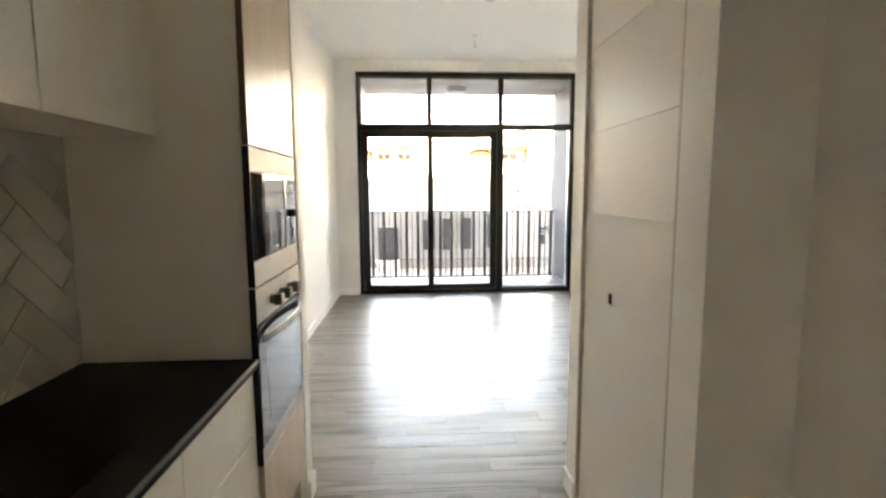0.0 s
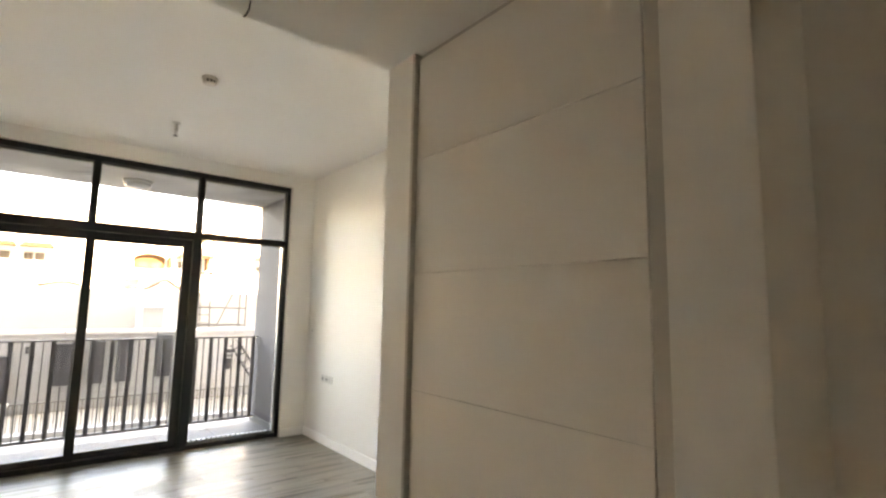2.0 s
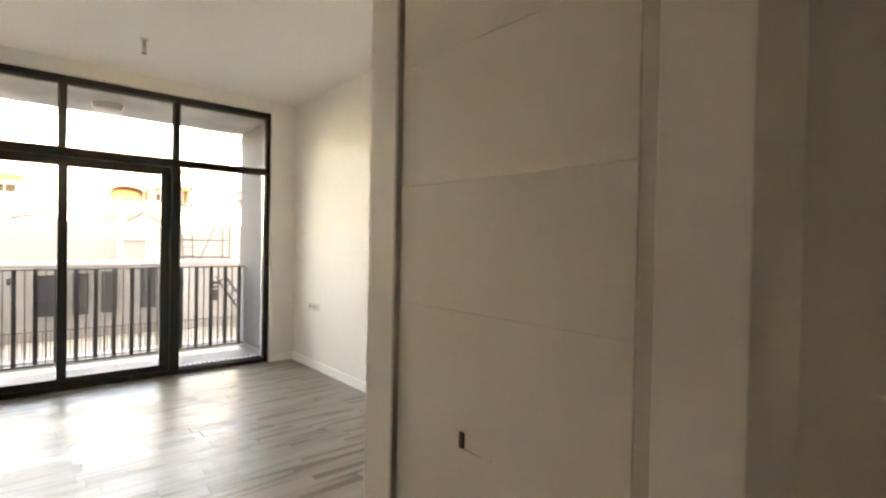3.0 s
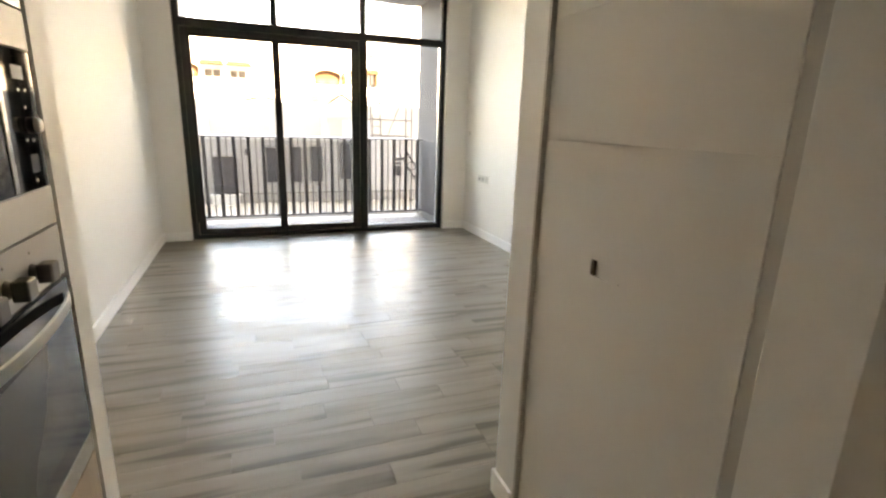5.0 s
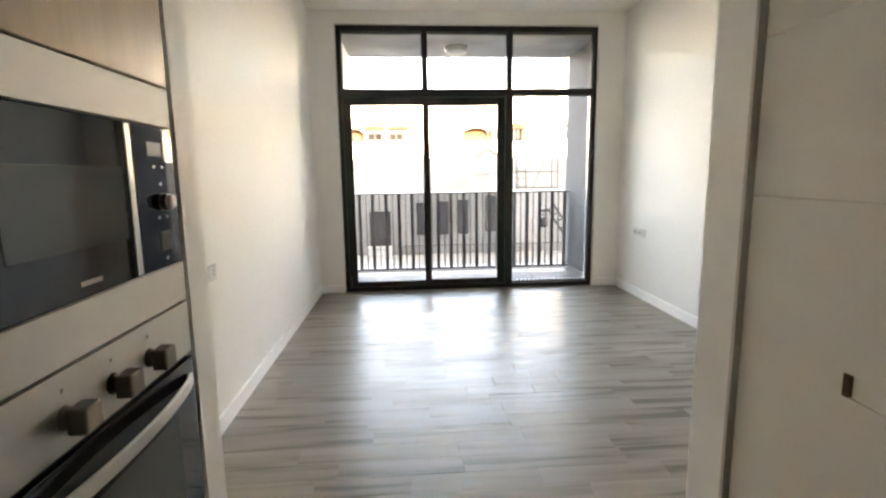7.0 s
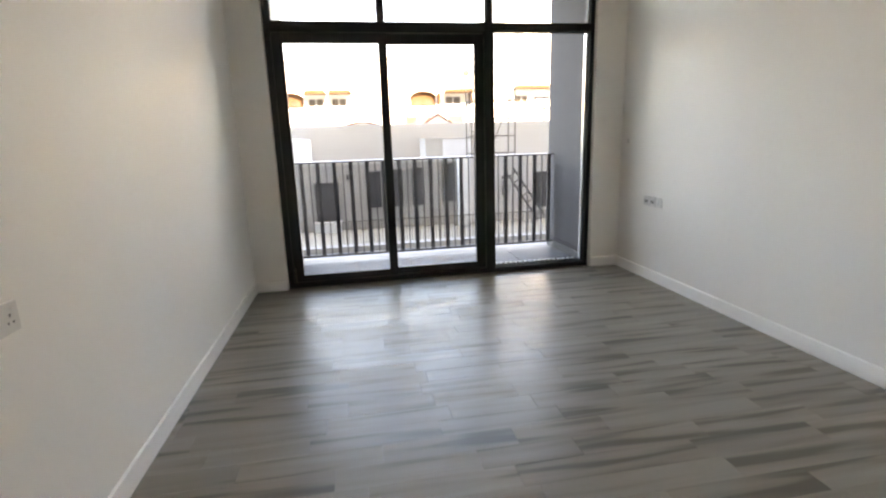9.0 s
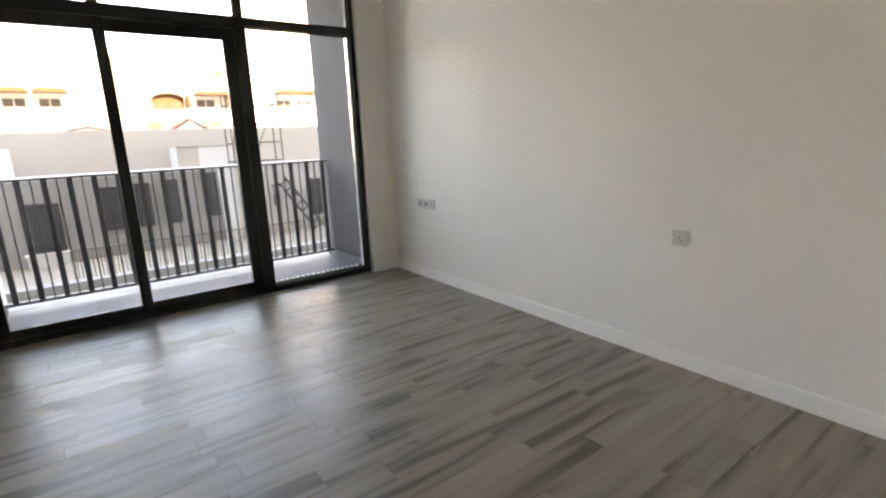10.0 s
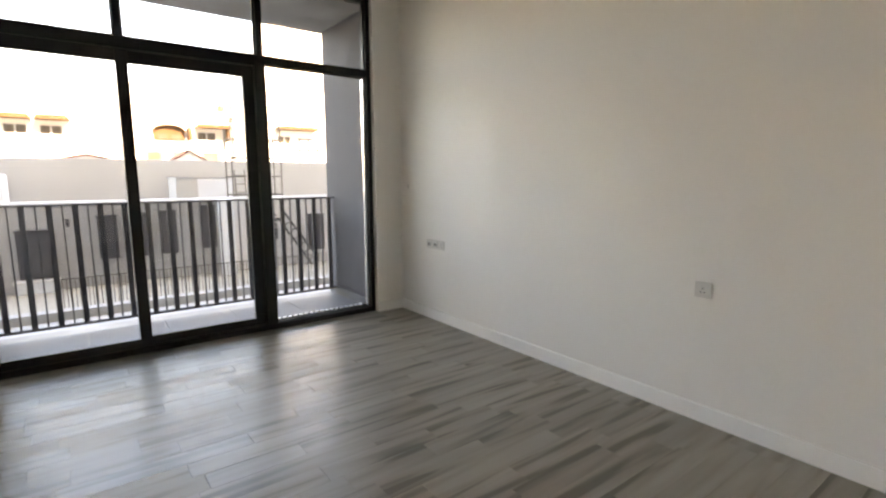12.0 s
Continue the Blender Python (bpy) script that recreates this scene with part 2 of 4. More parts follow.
def prism(bm, outline, axis, lo, hi):
    """Extrudes a flat outline of (u, v) along axis: 'x' takes (y, z), 'y' takes (x, z), 'z' takes (x, y)."""
    place = {"x": lambda u, v, w: (w, u, v), "y": lambda u, v, w: (u, w, v), "z": lambda u, v, w: (u, v, w)}[axis]
    a = [bm.verts.new(place(u, v, lo)) for u, v in outline]
    b = [bm.verts.new(place(u, v, hi)) for u, v in outline]
    n = len(a)
    bm.faces.new(list(reversed(a)))
    bm.faces.new(b)
    for k in range(n):
        bm.faces.new((a[k], a[(k + 1) % n], b[(k + 1) % n], b[k]))
    return bm


def finish(bm, name, mat, smooth=False):
    bmesh.ops.recalc_face_normals(bm, faces=bm.faces[:])
    data = bpy.data.meshes.new(name)
    bm.to_mesh(data)
    bm.free()
    data.materials.append(mat)
    if smooth:
        data.polygons.foreach_set("use_smooth", [True] * len(data.polygons))
    return data


BASES = {}
PLACE = Matrix()  # where the things that follow are set down
JOINERY = Matrix.Translation((0.122, 0.198, 0.144)) @ Matrix.Scale(0.905, 4)  # the hall door and the kitchen are drawn on grids of their own
KITCHEN = Matrix.Translation((0.032, 0.181, 0.080)) @ Matrix.Scale(0.945, 4)


def thing(name, at, label, category, group="", kind=""):
    """An empty at the base of a thing, to which its parts belong."""
    ob = new(name)
    ob.empty_display_size = 0.1
    ob.matrix_basis = PLACE @ Matrix.Translation(at)
    BASES[ob] = Vector(at)
    return tagged(ob, label, category, group, kind)


def part(name, bm, mat, parent, label="", smooth=False):
    """Links a bmesh, in the place's own metres, as one mesh under a thing or under a part."""
    ob = new(name, finish(bm, name, mat, smooth))
    ob.parent = parent
    if parent in BASES:
        ob.matrix_parent_inverse = Matrix.Translation(-BASES[parent])
    return tagged(ob, label)


def solid(name, bm, mat, label, category, kind="", group="", smooth=False):
    """A thing or a piece of the setting that is one mesh."""
    ob = new(name, finish(bm, name, mat, smooth))
    ob.matrix_basis = PLACE.copy()
    return tagged(ob, label, category, group, kind)


def piece(name, data, parent, at):
    """One of many alike pieces on shared mesh data."""
    ob = new(name, data)
    ob.parent = parent
    base = BASES.get(parent, Vector((0, 0, 0)))
    ob.matrix_basis = Matrix.Translation(Vector(at) - base)
    return ob


# ---- the setting: room, hall and kitchen ----
XL, XR, YB, YF, ZC, ZS = 0.51, 4.10, 7.55, 2.940, 3.18, 2.325
# face of the unseen end wall, chosen near to brighten hall and kitchen
YE = -0.45
XH, XK, XP = 2.293, 0.514, 1.0715  # hall side of the door wall, kitchen wall, end of the partition
YP, YQ = 2.888, 2.990  # the two faces of the partition
solid("wall_west", boxes((XL - 0.2, XL, YQ, YB, 0, ZC)), wall_paint, "long white painted living room wall with a socket pair", "wall", "structure")
solid("wall_kitchen", boxes((XL - 0.2, XK, YE - 0.2, YP, 0, ZC)), wall_paint, "white painted wall behind the kitchen units", "wall", "structure")
solid("wall_east", boxes((XR, XR + 0.2, YF - 0.15, YB, 0, ZC)), wall_paint, "long white painted living room wall with sockets", "wall", "structure")
window_wall = boxes((XL - 0.2, 0.797, YB, YB + 0.2, 0, ZC), (3.803, XR + 0.2, YB, YB + 0.2, 0, ZC), (0.797, 3.803, YB, YB + 0.2, 3.038, ZC))
solid("wall_north", window_wall, wall_paint, "white wall round the wide balcony window", "wall", "structure")
solid("wall_partition", boxes((XL - 0.2, XP, YP, YQ, 0, ZC)), wall_paint, "short white partition at the end of the kitchen run", "wall", "structure")
solid("wall_hall_end", boxes((XH, XR, 2.810, YF, 0, ZC)), wall_paint, "white wall end between hall and living room", "wall", "structure")
solid("wall_hall_pier", boxes((XH, 2.80, 1.903, 2.049, 0, ZS), bevel=0.002), wall_paint, "white wall pier beside the flush door", "wall", "structure")
solid("wall_hall_back", boxes((XH + 0.053, XH + 0.36, 2.049, 2.810, 0, ZS)), wall_paint, "plain wall behind the flush door", "wall", "structure")
solid("wall_recess", boxes((2.556, 3.38, YE - 0.2, 1.903, 0, ZS)), wall_paint, "plain white wall of the entrance recess", "wall", "structure")
# out of view: its place is made up, to throw light back
solid("wall_south", boxes((XK, 2.556, YE - 0.2, YE, 0, ZS)), wall_paint, "unseen white end wall of the hall, set close to bounce light", "wall", "structure")
solid("ceiling", boxes((XL - 0.2, XR + 0.2, YF, YB + 0.2, ZC, ZC + 0.25)), ceiling_paint, "flat white living room ceiling", "ceiling", "structure")
soffit = boxes((XK, XH, YE - 0.2, YP, ZS, ZC + 0.25), (XP, XH, YP, YF, ZS, ZC - 0.002), (XH, 3.38, YE - 0.2, 2.810, ZS, ZC + 0.25))
solid("ceiling_hall", soffit, ceiling_paint, "lower white plasterboard ceiling over hall and kitchen", "ceiling", "structure")


def skirting(name, rows, label="white painted skirting board along the wall"):
    bm = bmesh.new()
    for x0, x1, y0, y1 in rows:
        box(bm, x0, x1, y0, y1, 0.0, 0.098, 0.003)
    return solid(name, bm, trim_paint, label, "skirting", "structure")


skirting("baseboard_west", [(XL, XL + 0.016, YQ + 0.013, YB)])
skirting("baseboard_east", [(XR - 0.016, XR, YF, YB)])
skirting("baseboard_north", [(XL + 0.013, 0.797, YB - 0.013, YB), (3.803, XR - 0.013, YB - 0.013, YB)])
skirting("baseboard_partition", [(XP, XP + 0.013, YP + 0.006, YQ), (XL, XP + 0.013, YQ, YQ + 0.013)])
skirting("baseboard_hall", [(XH - 0.013, XH, 2.812, YF), (XH - 0.013, XR - 0.016, YF, YF + 0.013), (XH - 0.013, XH, 1.903, 2.047)])


# ---- balcony window and sliding door ----
def window_unit():
    win = thing("window_1", (2.3, 7.65, 0.0), "black-framed full-height balcony window with a two-leaf sliding door", "window", kind="structure")
    y0, y1 = 7.60, 7.70
    frame_rows = [
        ("frame_jamb", (0.800, 0.850, y0, y1, 0.0, 3.035)),
        ("frame_jamb", (3.757, 3.800, y0, y1, 0.0, 3.035)),
        ("frame_head", (0.850, 3.757, y0, y1, 2.975, 3.035)),
        ("frame_sill", (0.850, 3.757, y0, y1, 0.0, 0.048)),
        ("frame_post", (2.725, 2.808, y0, y1, 0.048, 2.2818)),
        ("transom", (0.850, 2.7248, y0, y1, 2.262, 2.345)),
        ("transom", (2.725, 3.757, y0, y1, 2.282, 2.345)),
        ("frame_mullion", (1.764, 1.812, y0, y1, 2.345, 2.975)),
        ("frame_mullion", (2.748, 2.798, y0, y1, 2.345, 2.975)),
    ]
    for name, row in frame_rows:
        part(name, boxes(row, bevel=0.003), aluminium, win)
    panes = [("pane", 0.850, 1.764, 2.345, 2.975), ("pane", 1.812, 2.748, 2.345, 2.975), ("pane", 2.798, 3.757, 2.345, 2.975), ("pane", 2.808, 3.757, 0.048, 2.282)]
    for name, a, b, c, d in panes:
        bead = bmesh.new()
        for r in ((a, a + 0.012, c, d), (b - 0.012, b, c, d), (a + 0.012, b - 0.012, c, c + 0.012), (a + 0.012, b - 0.012, d - 0.012, d)):
            box(bead, r[0], r[1], 7.625, 7.660, r[2], r[3], 0.002)
        part("glazing_bead", bead, seal_rubber, win)
        p = part(name, boxes((a + 0.004, b - 0.004, 7.638, 7.646, c + 0.004, d - 0.004)), pane_glass, win, "clear glass")
        p.visible_shadow = False
    for a, b, yy in ((0.852, 1.834, 7.612), (1.757, 2.724, 7.655)):
        leaf = part("door_leaf", boxes((a, a + (0.092 if a < 1 else 0.077), yy, yy + 0.042, 0.05, 2.26), (b - (0.077 if a < 1 else 0.088), b, yy, yy + 0.042, 0.05, 2.26), (a + (0.092 if a < 1 else 0.077), b - (0.077 if a < 1 else 0.088), yy, yy + 0.042, 0.05, 0.115), (a + (0.092 if a < 1 else 0.077), b - (0.077 if a < 1 else 0.088), yy, yy + 0.042, 2.172, 2.26), bevel=0.003), aluminium, win, "black sliding door leaf")
        p = part("pane", boxes((a + 0.07, b - 0.07, yy + 0.016, yy + 0.024, 0.10, 2.185)), pane_glass, leaf, "clear glass")
        p.visible_shadow = False
    part("bright_bead", boxes((3.742, 3.7568, 7.662, 7.698, 0.0485, 2.2815), bevel=0.001), silver, win, "bright metal outer bead")
    part("draught_stop", boxes((0.868, 0.876, 7.602, 7.612, 0.03, 0.19), bevel=0.001), silver, win, "slim pale metal strip low on the jamb")
    slot_strip = part("drain_strip", boxes((2.82, 3.74, 7.7005, 7.712, 0.030, 0.060), (2.82, 3.74, 7.712, 7.716, 0.030, 0.062), bevel=0.001), aluminium, win, "black drain strip with a row of pale slots")
    slot = finish(boxes((-0.016, 0.016, -0.0055, 0.0055, -0.001, 0.011), bevel=0.0008), "slot", trim_paint)
    for k in range(17):
        piece("slot", slot, slot_strip, (2.85 + k * 0.052, 7.706, 0.0608)).matrix_parent_inverse = Matrix.Translation((0, 0, 0))
    return win


window_unit()


# ---- flush hall door ----
PLACE = JOINERY
JF, JC, JX, JW = -0.1345, 2.4275, 2.394, 0.51  # floor, ceiling, door wall and kitchen wall on the joinery grid


def hall_door():
    door = thing("door_1", (2.42, 2.47, JF), "white lacquered flush hall door with three thin horizontal grooves, closed", "door", kind="structure")
    x0, x1, ya, yb = 2.414, 2.452, 2.088, 2.868
    levels = [JF + 0.010, 1.315, 1.672, 2.042, 2.388]
    part("core", boxes((x0 + 0.012, x1, ya + 0.002, yb - 0.002, JF + 0.010, 2.388)), door_paint, door)
    gap = 0.0007
    for lo, hi in zip(levels, levels[1:]):
        bm = bmesh.new()
        if lo > 0.5:
            box(bm, x0, x0 + 0.012, ya, yb, lo + gap, hi - gap, 0.0012)
        else:
            py0, py1, pz0, pz1 = 2.485, 2.582, 0.945, 0.992
            for r in ((ya, yb, lo, pz0), (ya, yb, pz1, hi - gap), (ya, py0, pz0, pz1), (py1, yb, pz0, pz1)):
                box(bm, x0, x0 + 0.012, r[0], r[1], r[2], r[3])
            bmesh.ops.remove_doubles(bm, verts=bm.verts[:], dist=0.0001)
        part("door_panel", bm, door_paint, door)
    pull = bmesh.new()
    prism(pull, [(x0 + 0.0005, 2.485), (x0 + 0.0118, 2.582), (x0 + 0.0119, 2.485)], "z", 0.945, 0.992)
    part("finger_pull", pull, door_paint, door, "shallow tapered finger recess")
    # shade at the deep end of the recess, put in as a dark strip
    part("edge_liner", boxes((x0 + 0.0006, x0 + 0.0118, 2.5700, 2.5818, 0.9455, 0.9915)), edge_and_shade_brown, door, "dark strip painted as shade inside the finger recess")
    part("frame_jamb", boxes((JX + 0.003, JX + 0.058, 2.872, 2.884, JF, 2.4185), bevel=0.001), reveal_paint, door, "grey-white recessed jamb")
    part("frame_jamb", boxes((JX + 0.017, JX + 0.058, 2.046, 2.083, JF, 2.4185), bevel=0.002), reveal_paint, door, "grey-white recessed jamb")
    part("frame_head", boxes((JX + 0.034, JX + 0.058, 2.082, 2.872, 2.391, 2.4185), bevel=0.001), reveal_paint, door)
    part("screw_hole", lathe(bmesh.new(), [(0.0028, 0.0), (0.0028, 0.0006)], (x0 - 0.0004, 2.462, 0.951), 10, "X"), reveal_paint, door, "small filled screw hole")
    return door


hall_door()


# ---- kitchen ----
PLACE = KITCHEN
JF, JC = -0.0847, 2.374  # floor and ceiling on the kitchen grid
KX = 1.096
KA, KB = 2.252, 2.855


def tall_unit():
    unit = thing("tall_oven_cabinet", (0.8, 2.55, JF), "tall cream cabinet housing oven and microwave, with light wood fronts", "cabinet")
    rows = [
        ("side_panel", (JW, 1.074, 2.250, 2.268, JF, JC - 0.003)), ("side_panel", (JW, 1.074, 2.842, 2.860, JF, JC - 0.003)),
        ("back_panel", (JW, JW + 0.018, 2.268, 2.842, 0.10, JC - 0.003)), ("shelf", (JW + 0.018, 1.074, 2.268, 2.842, 0.455, 0.468)),
        ("shelf", (JW + 0.018, 1.074, 2.268, 2.842, 1.1015, 1.104)), ("shelf", (JW + 0.018, 1.074, 2.268, 2.842, 1.577, 1.595)), ("base_panel", (JW + 0.018, 1.074, 2.268, 2.842, 0.10, 0.118))]
    for name, row in rows:
        part(name, boxes(row), side_laminate, unit, "cream laminate side" if name == "side_panel" else "")
    part("upper_door", boxes((1.0755, KX, KA, KB, 1.580, 2.360), bevel=0.002), cabinet_wood, unit, "light wood laminate door")
    part("edge_band", boxes((1.0755, KX - 0.001, KA - 0.0028, KA - 0.0003, 1.580, 2.360)), edge_and_shade_brown, unit, "dark brown door edge")
    part("lower_drawer", boxes((1.0755, KX, KA, KB, 0.115, 0.464), bevel=0.002), cabinet_wood, unit, "light wood laminate drawer front")
    part("plinth", boxes((1.02, 1.036, 2.268, 2.842, JF, 0.10)), cabinet_white, unit)
    return unit


tall_unit()


def microwave():
    mw = thing("microwave", (0.85, 2.55, 1.104), "built-in black glass microwave in a brushed steel trim", "microwave")
    part("body", boxes((0.62, 1.072, 2.275, 2.835, 1.105, 1.576)), black_plastic, mw)
    part("trim_top", boxes((1.073, KX, KA, KB, 1.494, 1.576), bevel=0.0015), steel, mw, "brushed steel trim")
    part("trim_bottom", boxes((1.073, KX, KA, KB, 1.106, 1.192), bevel=0.0015), steel, mw, "brushed steel trim")
    part("side_edge", boxes((1.0735, KX - 0.001, KA - 0.0035, KA - 0.0003, 1.106, 1.576)), black_plastic, mw, "black appliance side")
    part("door_return", boxes((1.0735, KX - 0.004, KA, KA + 0.006, 1.194, 1.492)), black_plastic, mw)
    door = part("door", boxes((1.073, KX - 0.001, KA + 0.006, 2.690, 1.1945, 1.4915), bevel=0.002), black_glass, mw, "black glass door")
    part("door_window", boxes((KX - 0.0012, KX - 0.0002, 2.360, 2.648, 1.274, 1.407)), window_glass_dark, door, "smoked see-through window")
    part("door_edge", boxes((KX - 0.001, KX + 0.002, 2.666, 2.684, 1.198, 1.488), bevel=0.0015), silver, door, "bright door edge strip")
    part("logo", boxes((KX - 0.0009, KX + 0.0001, 2.50, 2.555, 1.214, 1.222)), print_grey, door)
    panel = part("control_panel", boxes((1.073, KX - 0.001, 2.6925, KB, 1.1945, 1.4915), bevel=0.002), black_glass, mw, "black control strip")
    part("display", boxes((KX - 0.0009, KX + 0.0002, 2.745, 2.800, 1.430, 1.458)), print_grey, panel)
    knob = part("knob", lathe(bmesh.new(), [(0.0175, 0.0), (0.0175, 0.012), (0.016, 0.014)], (KX - 0.001, 2.787, 1.335), 24, "X"), black_plastic, panel, "round black knob with a silver cap", True)
    part("knob_cap", lathe(bmesh.new(), [(0.0158, 0.0), (0.0158, 0.006), (0.014, 0.010), (0.009, 0.012)], (KX + 0.0131, 2.787, 1.335), 24, "X"), knob_silver, mw, "silver knob cap", True)
    for yy, zz in ((2.765, 1.408), (2.800, 1.408), (2.787, 1.372), (2.768, 1.302), (2.803, 1.302), (2.787, 1.214)):
        part("button", lathe(bmesh.new(), [(0.0035, 0.0), (0.0035, 0.001), (0.0025, 0.0016)], (KX - 0.001, yy, zz), 12, "X"), silver, panel)
    part("release_button", boxes((KX - 0.0015, KX + 0.001, 2.766, 2.808, 1.232, 1.272), bevel=0.001), black_plastic, panel)
    return mw


microwave()


def oven():
    ov = thing("oven", (0.85, 2.55, 0.468), "built-in brushed steel oven with three square knobs and a glass door", "oven")
    part("body", boxes((0.56, 1.072, 2.275, 2.835, 0.469, 1.1005)), black_plastic, ov)
    panel = part("control_panel", boxes((1.073, KX, KA, KB, 0.978, 1.1), bevel=0.0015), steel, ov, "brushed steel control panel")
    for yy in (2.425, 2.548, 2.671):
        neck = bmesh.new()
        lathe(neck, [(0.019, 0.0), (0.019, 0.003), (0.0165, 0.005), (0.0165, 0.014)], (KX, yy, 1.030), 24, "X")
        knob = part("knob", neck, knob_metal, panel, "dark square knob", True)
        grip = bmesh.new()
        box(grip, KX + 0.0142, KX + 0.044, yy - 0.021, yy + 0.021, 1.009, 1.051, 0.004)
        part("knob_grip", grip, knob_metal, ov)
        part("pointer", boxes((KX + 0.0003, KX + 0.0008, yy - 0.0025, yy + 0.0025, 1.070, 1.076)), knob_metal, panel)
    part("vent_gap", boxes((1.073, KX - 0.012, KA, KB, 0.966, 0.978)), black_plastic, ov)
    part("side_edge", boxes((1.0735, KX - 0.001, KA - 0.0035, KA - 0.0003, 0.469, 1.1)), black_plastic, ov, "black appliance side")
    part("door_return", boxes((1.0735, KX - 0.003, KA, KA + 0.004, 0.53, 0.964)), black_plastic, ov)
    door = part("door", boxes((1.073, KX, KA + 0.004, KB, 0.528, 0.966), bevel=0.002), black_glass, ov, "black glass oven door")
    part("door_window", boxes((KX - 0.0002, KX + 0.0006, 2.345, 2.765, 0.585, 0.860)), window_glass_dark, door, "smoked oven window")
    part("bottom_trim", boxes((1.073, KX, KA, KB, 0.469, 0.526), bevel=0.0015), steel, ov, "brushed steel strip")
    bar = bmesh.new()
    count = 22
    rings = []
    for k in range(count + 1):
        u = k / count
        yy = 2.280 + u * 0.545
        bow = math.sin(math.pi * u) ** 0.7 if 0 < u < 1 else 0.0
        x = KX + 0.007 + 0.030 * bow
        section = [(-0.004, -0.012), (-0.002, -0.014), (0.002, -0.014), (0.004, -0.012), (0.004, 0.012), (0.002, 0.014), (-0.002, 0.014), (-0.004, 0.012)]
        rings.append([bar.verts.new((x + a, yy, 0.920 + b)) for a, b in section])
    for lo, hi in zip(rings, rings[1:]):
        for q in range(8):
            bar.faces.new((lo[q], lo[(q + 1) % 8], hi[(q + 1) % 8], hi[q]))
    bar.faces.new(rings[0])
    bar.faces.new(list(reversed(rings[-1])))
    part("handle", bar, steel, ov, "flat bowed brushed steel handle")
    return ov


oven()


def base_unit(ya, yb):
    unit = thing("base_cabinet", (0.8, (ya + yb) / 2, JF), "cream handleless kitchen base cabinet under the black worktop", "cabinet", "base cabinets under the worktop")
    part("carcass", boxes((JW, 1.054, ya, yb, 0.10, 0.822)), cabinet_white, unit)
    part("drawer_front", boxes((1.056, 1.075, ya + 0.002, yb - 0.002, 0.604, 0.806), bevel=0.0015), cabinet_white, unit)
    part("door_front", boxes((1.056, 1.075, ya + 0.002, yb - 0.002, 0.104, 0.594), bevel=0.0015), cabinet_white, unit)
    part("grip_channel", boxes((1.0545, 1.0552, ya + 0.002, yb - 0.002, 0.594, 0.822)), black_plastic, unit, "dark grip channel")
    part("plinth", boxes((1.02, 1.036, ya, yb, JF, 0.099)), cabinet_white, unit)
    return unit


for ya, yb in ((1.729, 2.248), (1.130, 1.727), (0.531, 1.128)):
    base_unit(ya, yb)
worktop = thing("worktop", (0.8, 1.39, 0.829), "matt black stone kitchen worktop with a grey front edge", "worktop")
part("slab", boxes((JW, 1.0885, 0.531, 2.249, 0.829, 0.860), bevel=0.001), worktop_stone, worktop)
part("front_edge", boxes((1.0887, 1.0935, 0.531, 2.249, 0.846, 0.8592), bevel=0.0015), edge_grey, worktop, "grey front edge")
part("under_edge", boxes((1.0887, 1.0920, 0.531, 2.249, 0.829, 0.8458)), worktop_stone, worktop)


def hob():
    top = thing("hob", (0.74, 1.47, 0.86), "black glass hob set on the black worktop", "hob")
    part("glass", boxes((0.560, 0.990, 1.08, 1.660, 0.8602, 0.8640), bevel=0.0006), hob_glass, top)
    for yy in (1.22, 1.50):
        bm = bmesh.new()
        lathe(bm, [(0.080, 0.0), (0.080, 0.0004)], (0.77, yy, 0.8641), 40)
        part("cooking_zone", bm, worktop_stone, top)
    return top


hob()


def wall_unit(ya, yb):
    unit = thing("wall_cabinet", (0.66, (ya + yb) / 2, 1.605), "cream handleless kitchen wall cabinet hung under the ceiling", "cabinet", "wall cabinets over the worktop")
    part("carcass", boxes((JW, 0.796, ya, yb, 1.607, JC - 0.003)), cabinet_white, unit)
    part("door", boxes((0.798, 0.816, ya + 0.0015, yb - 0.0015, 1.605, JC - 0.012), bevel=0.0015), cabinet_white, unit)
    return unit


for ya, yb in ((1.752, 2.248), (1.252, 1.750), (0.752, 1.250)):
    wall_unit(ya, yb)


# ---- sockets ----
PLACE = Matrix()


def socket_plate(kinds):
    """A row of plates in its own metres: x along the wall, y out of it towards the room is negative, z up."""
    sizes = {"single": 0.086, "double": 0.146, "data": 0.086, "blank": 0.086}
    total = sum(sizes[k] for k in kinds) + 0.008 * (len(kinds) - 1)
    out = []
    u = -total / 2
    for k in kinds:
        out.append((k, u, u + sizes[k]))
        u += sizes[k] + 0.008
    return out


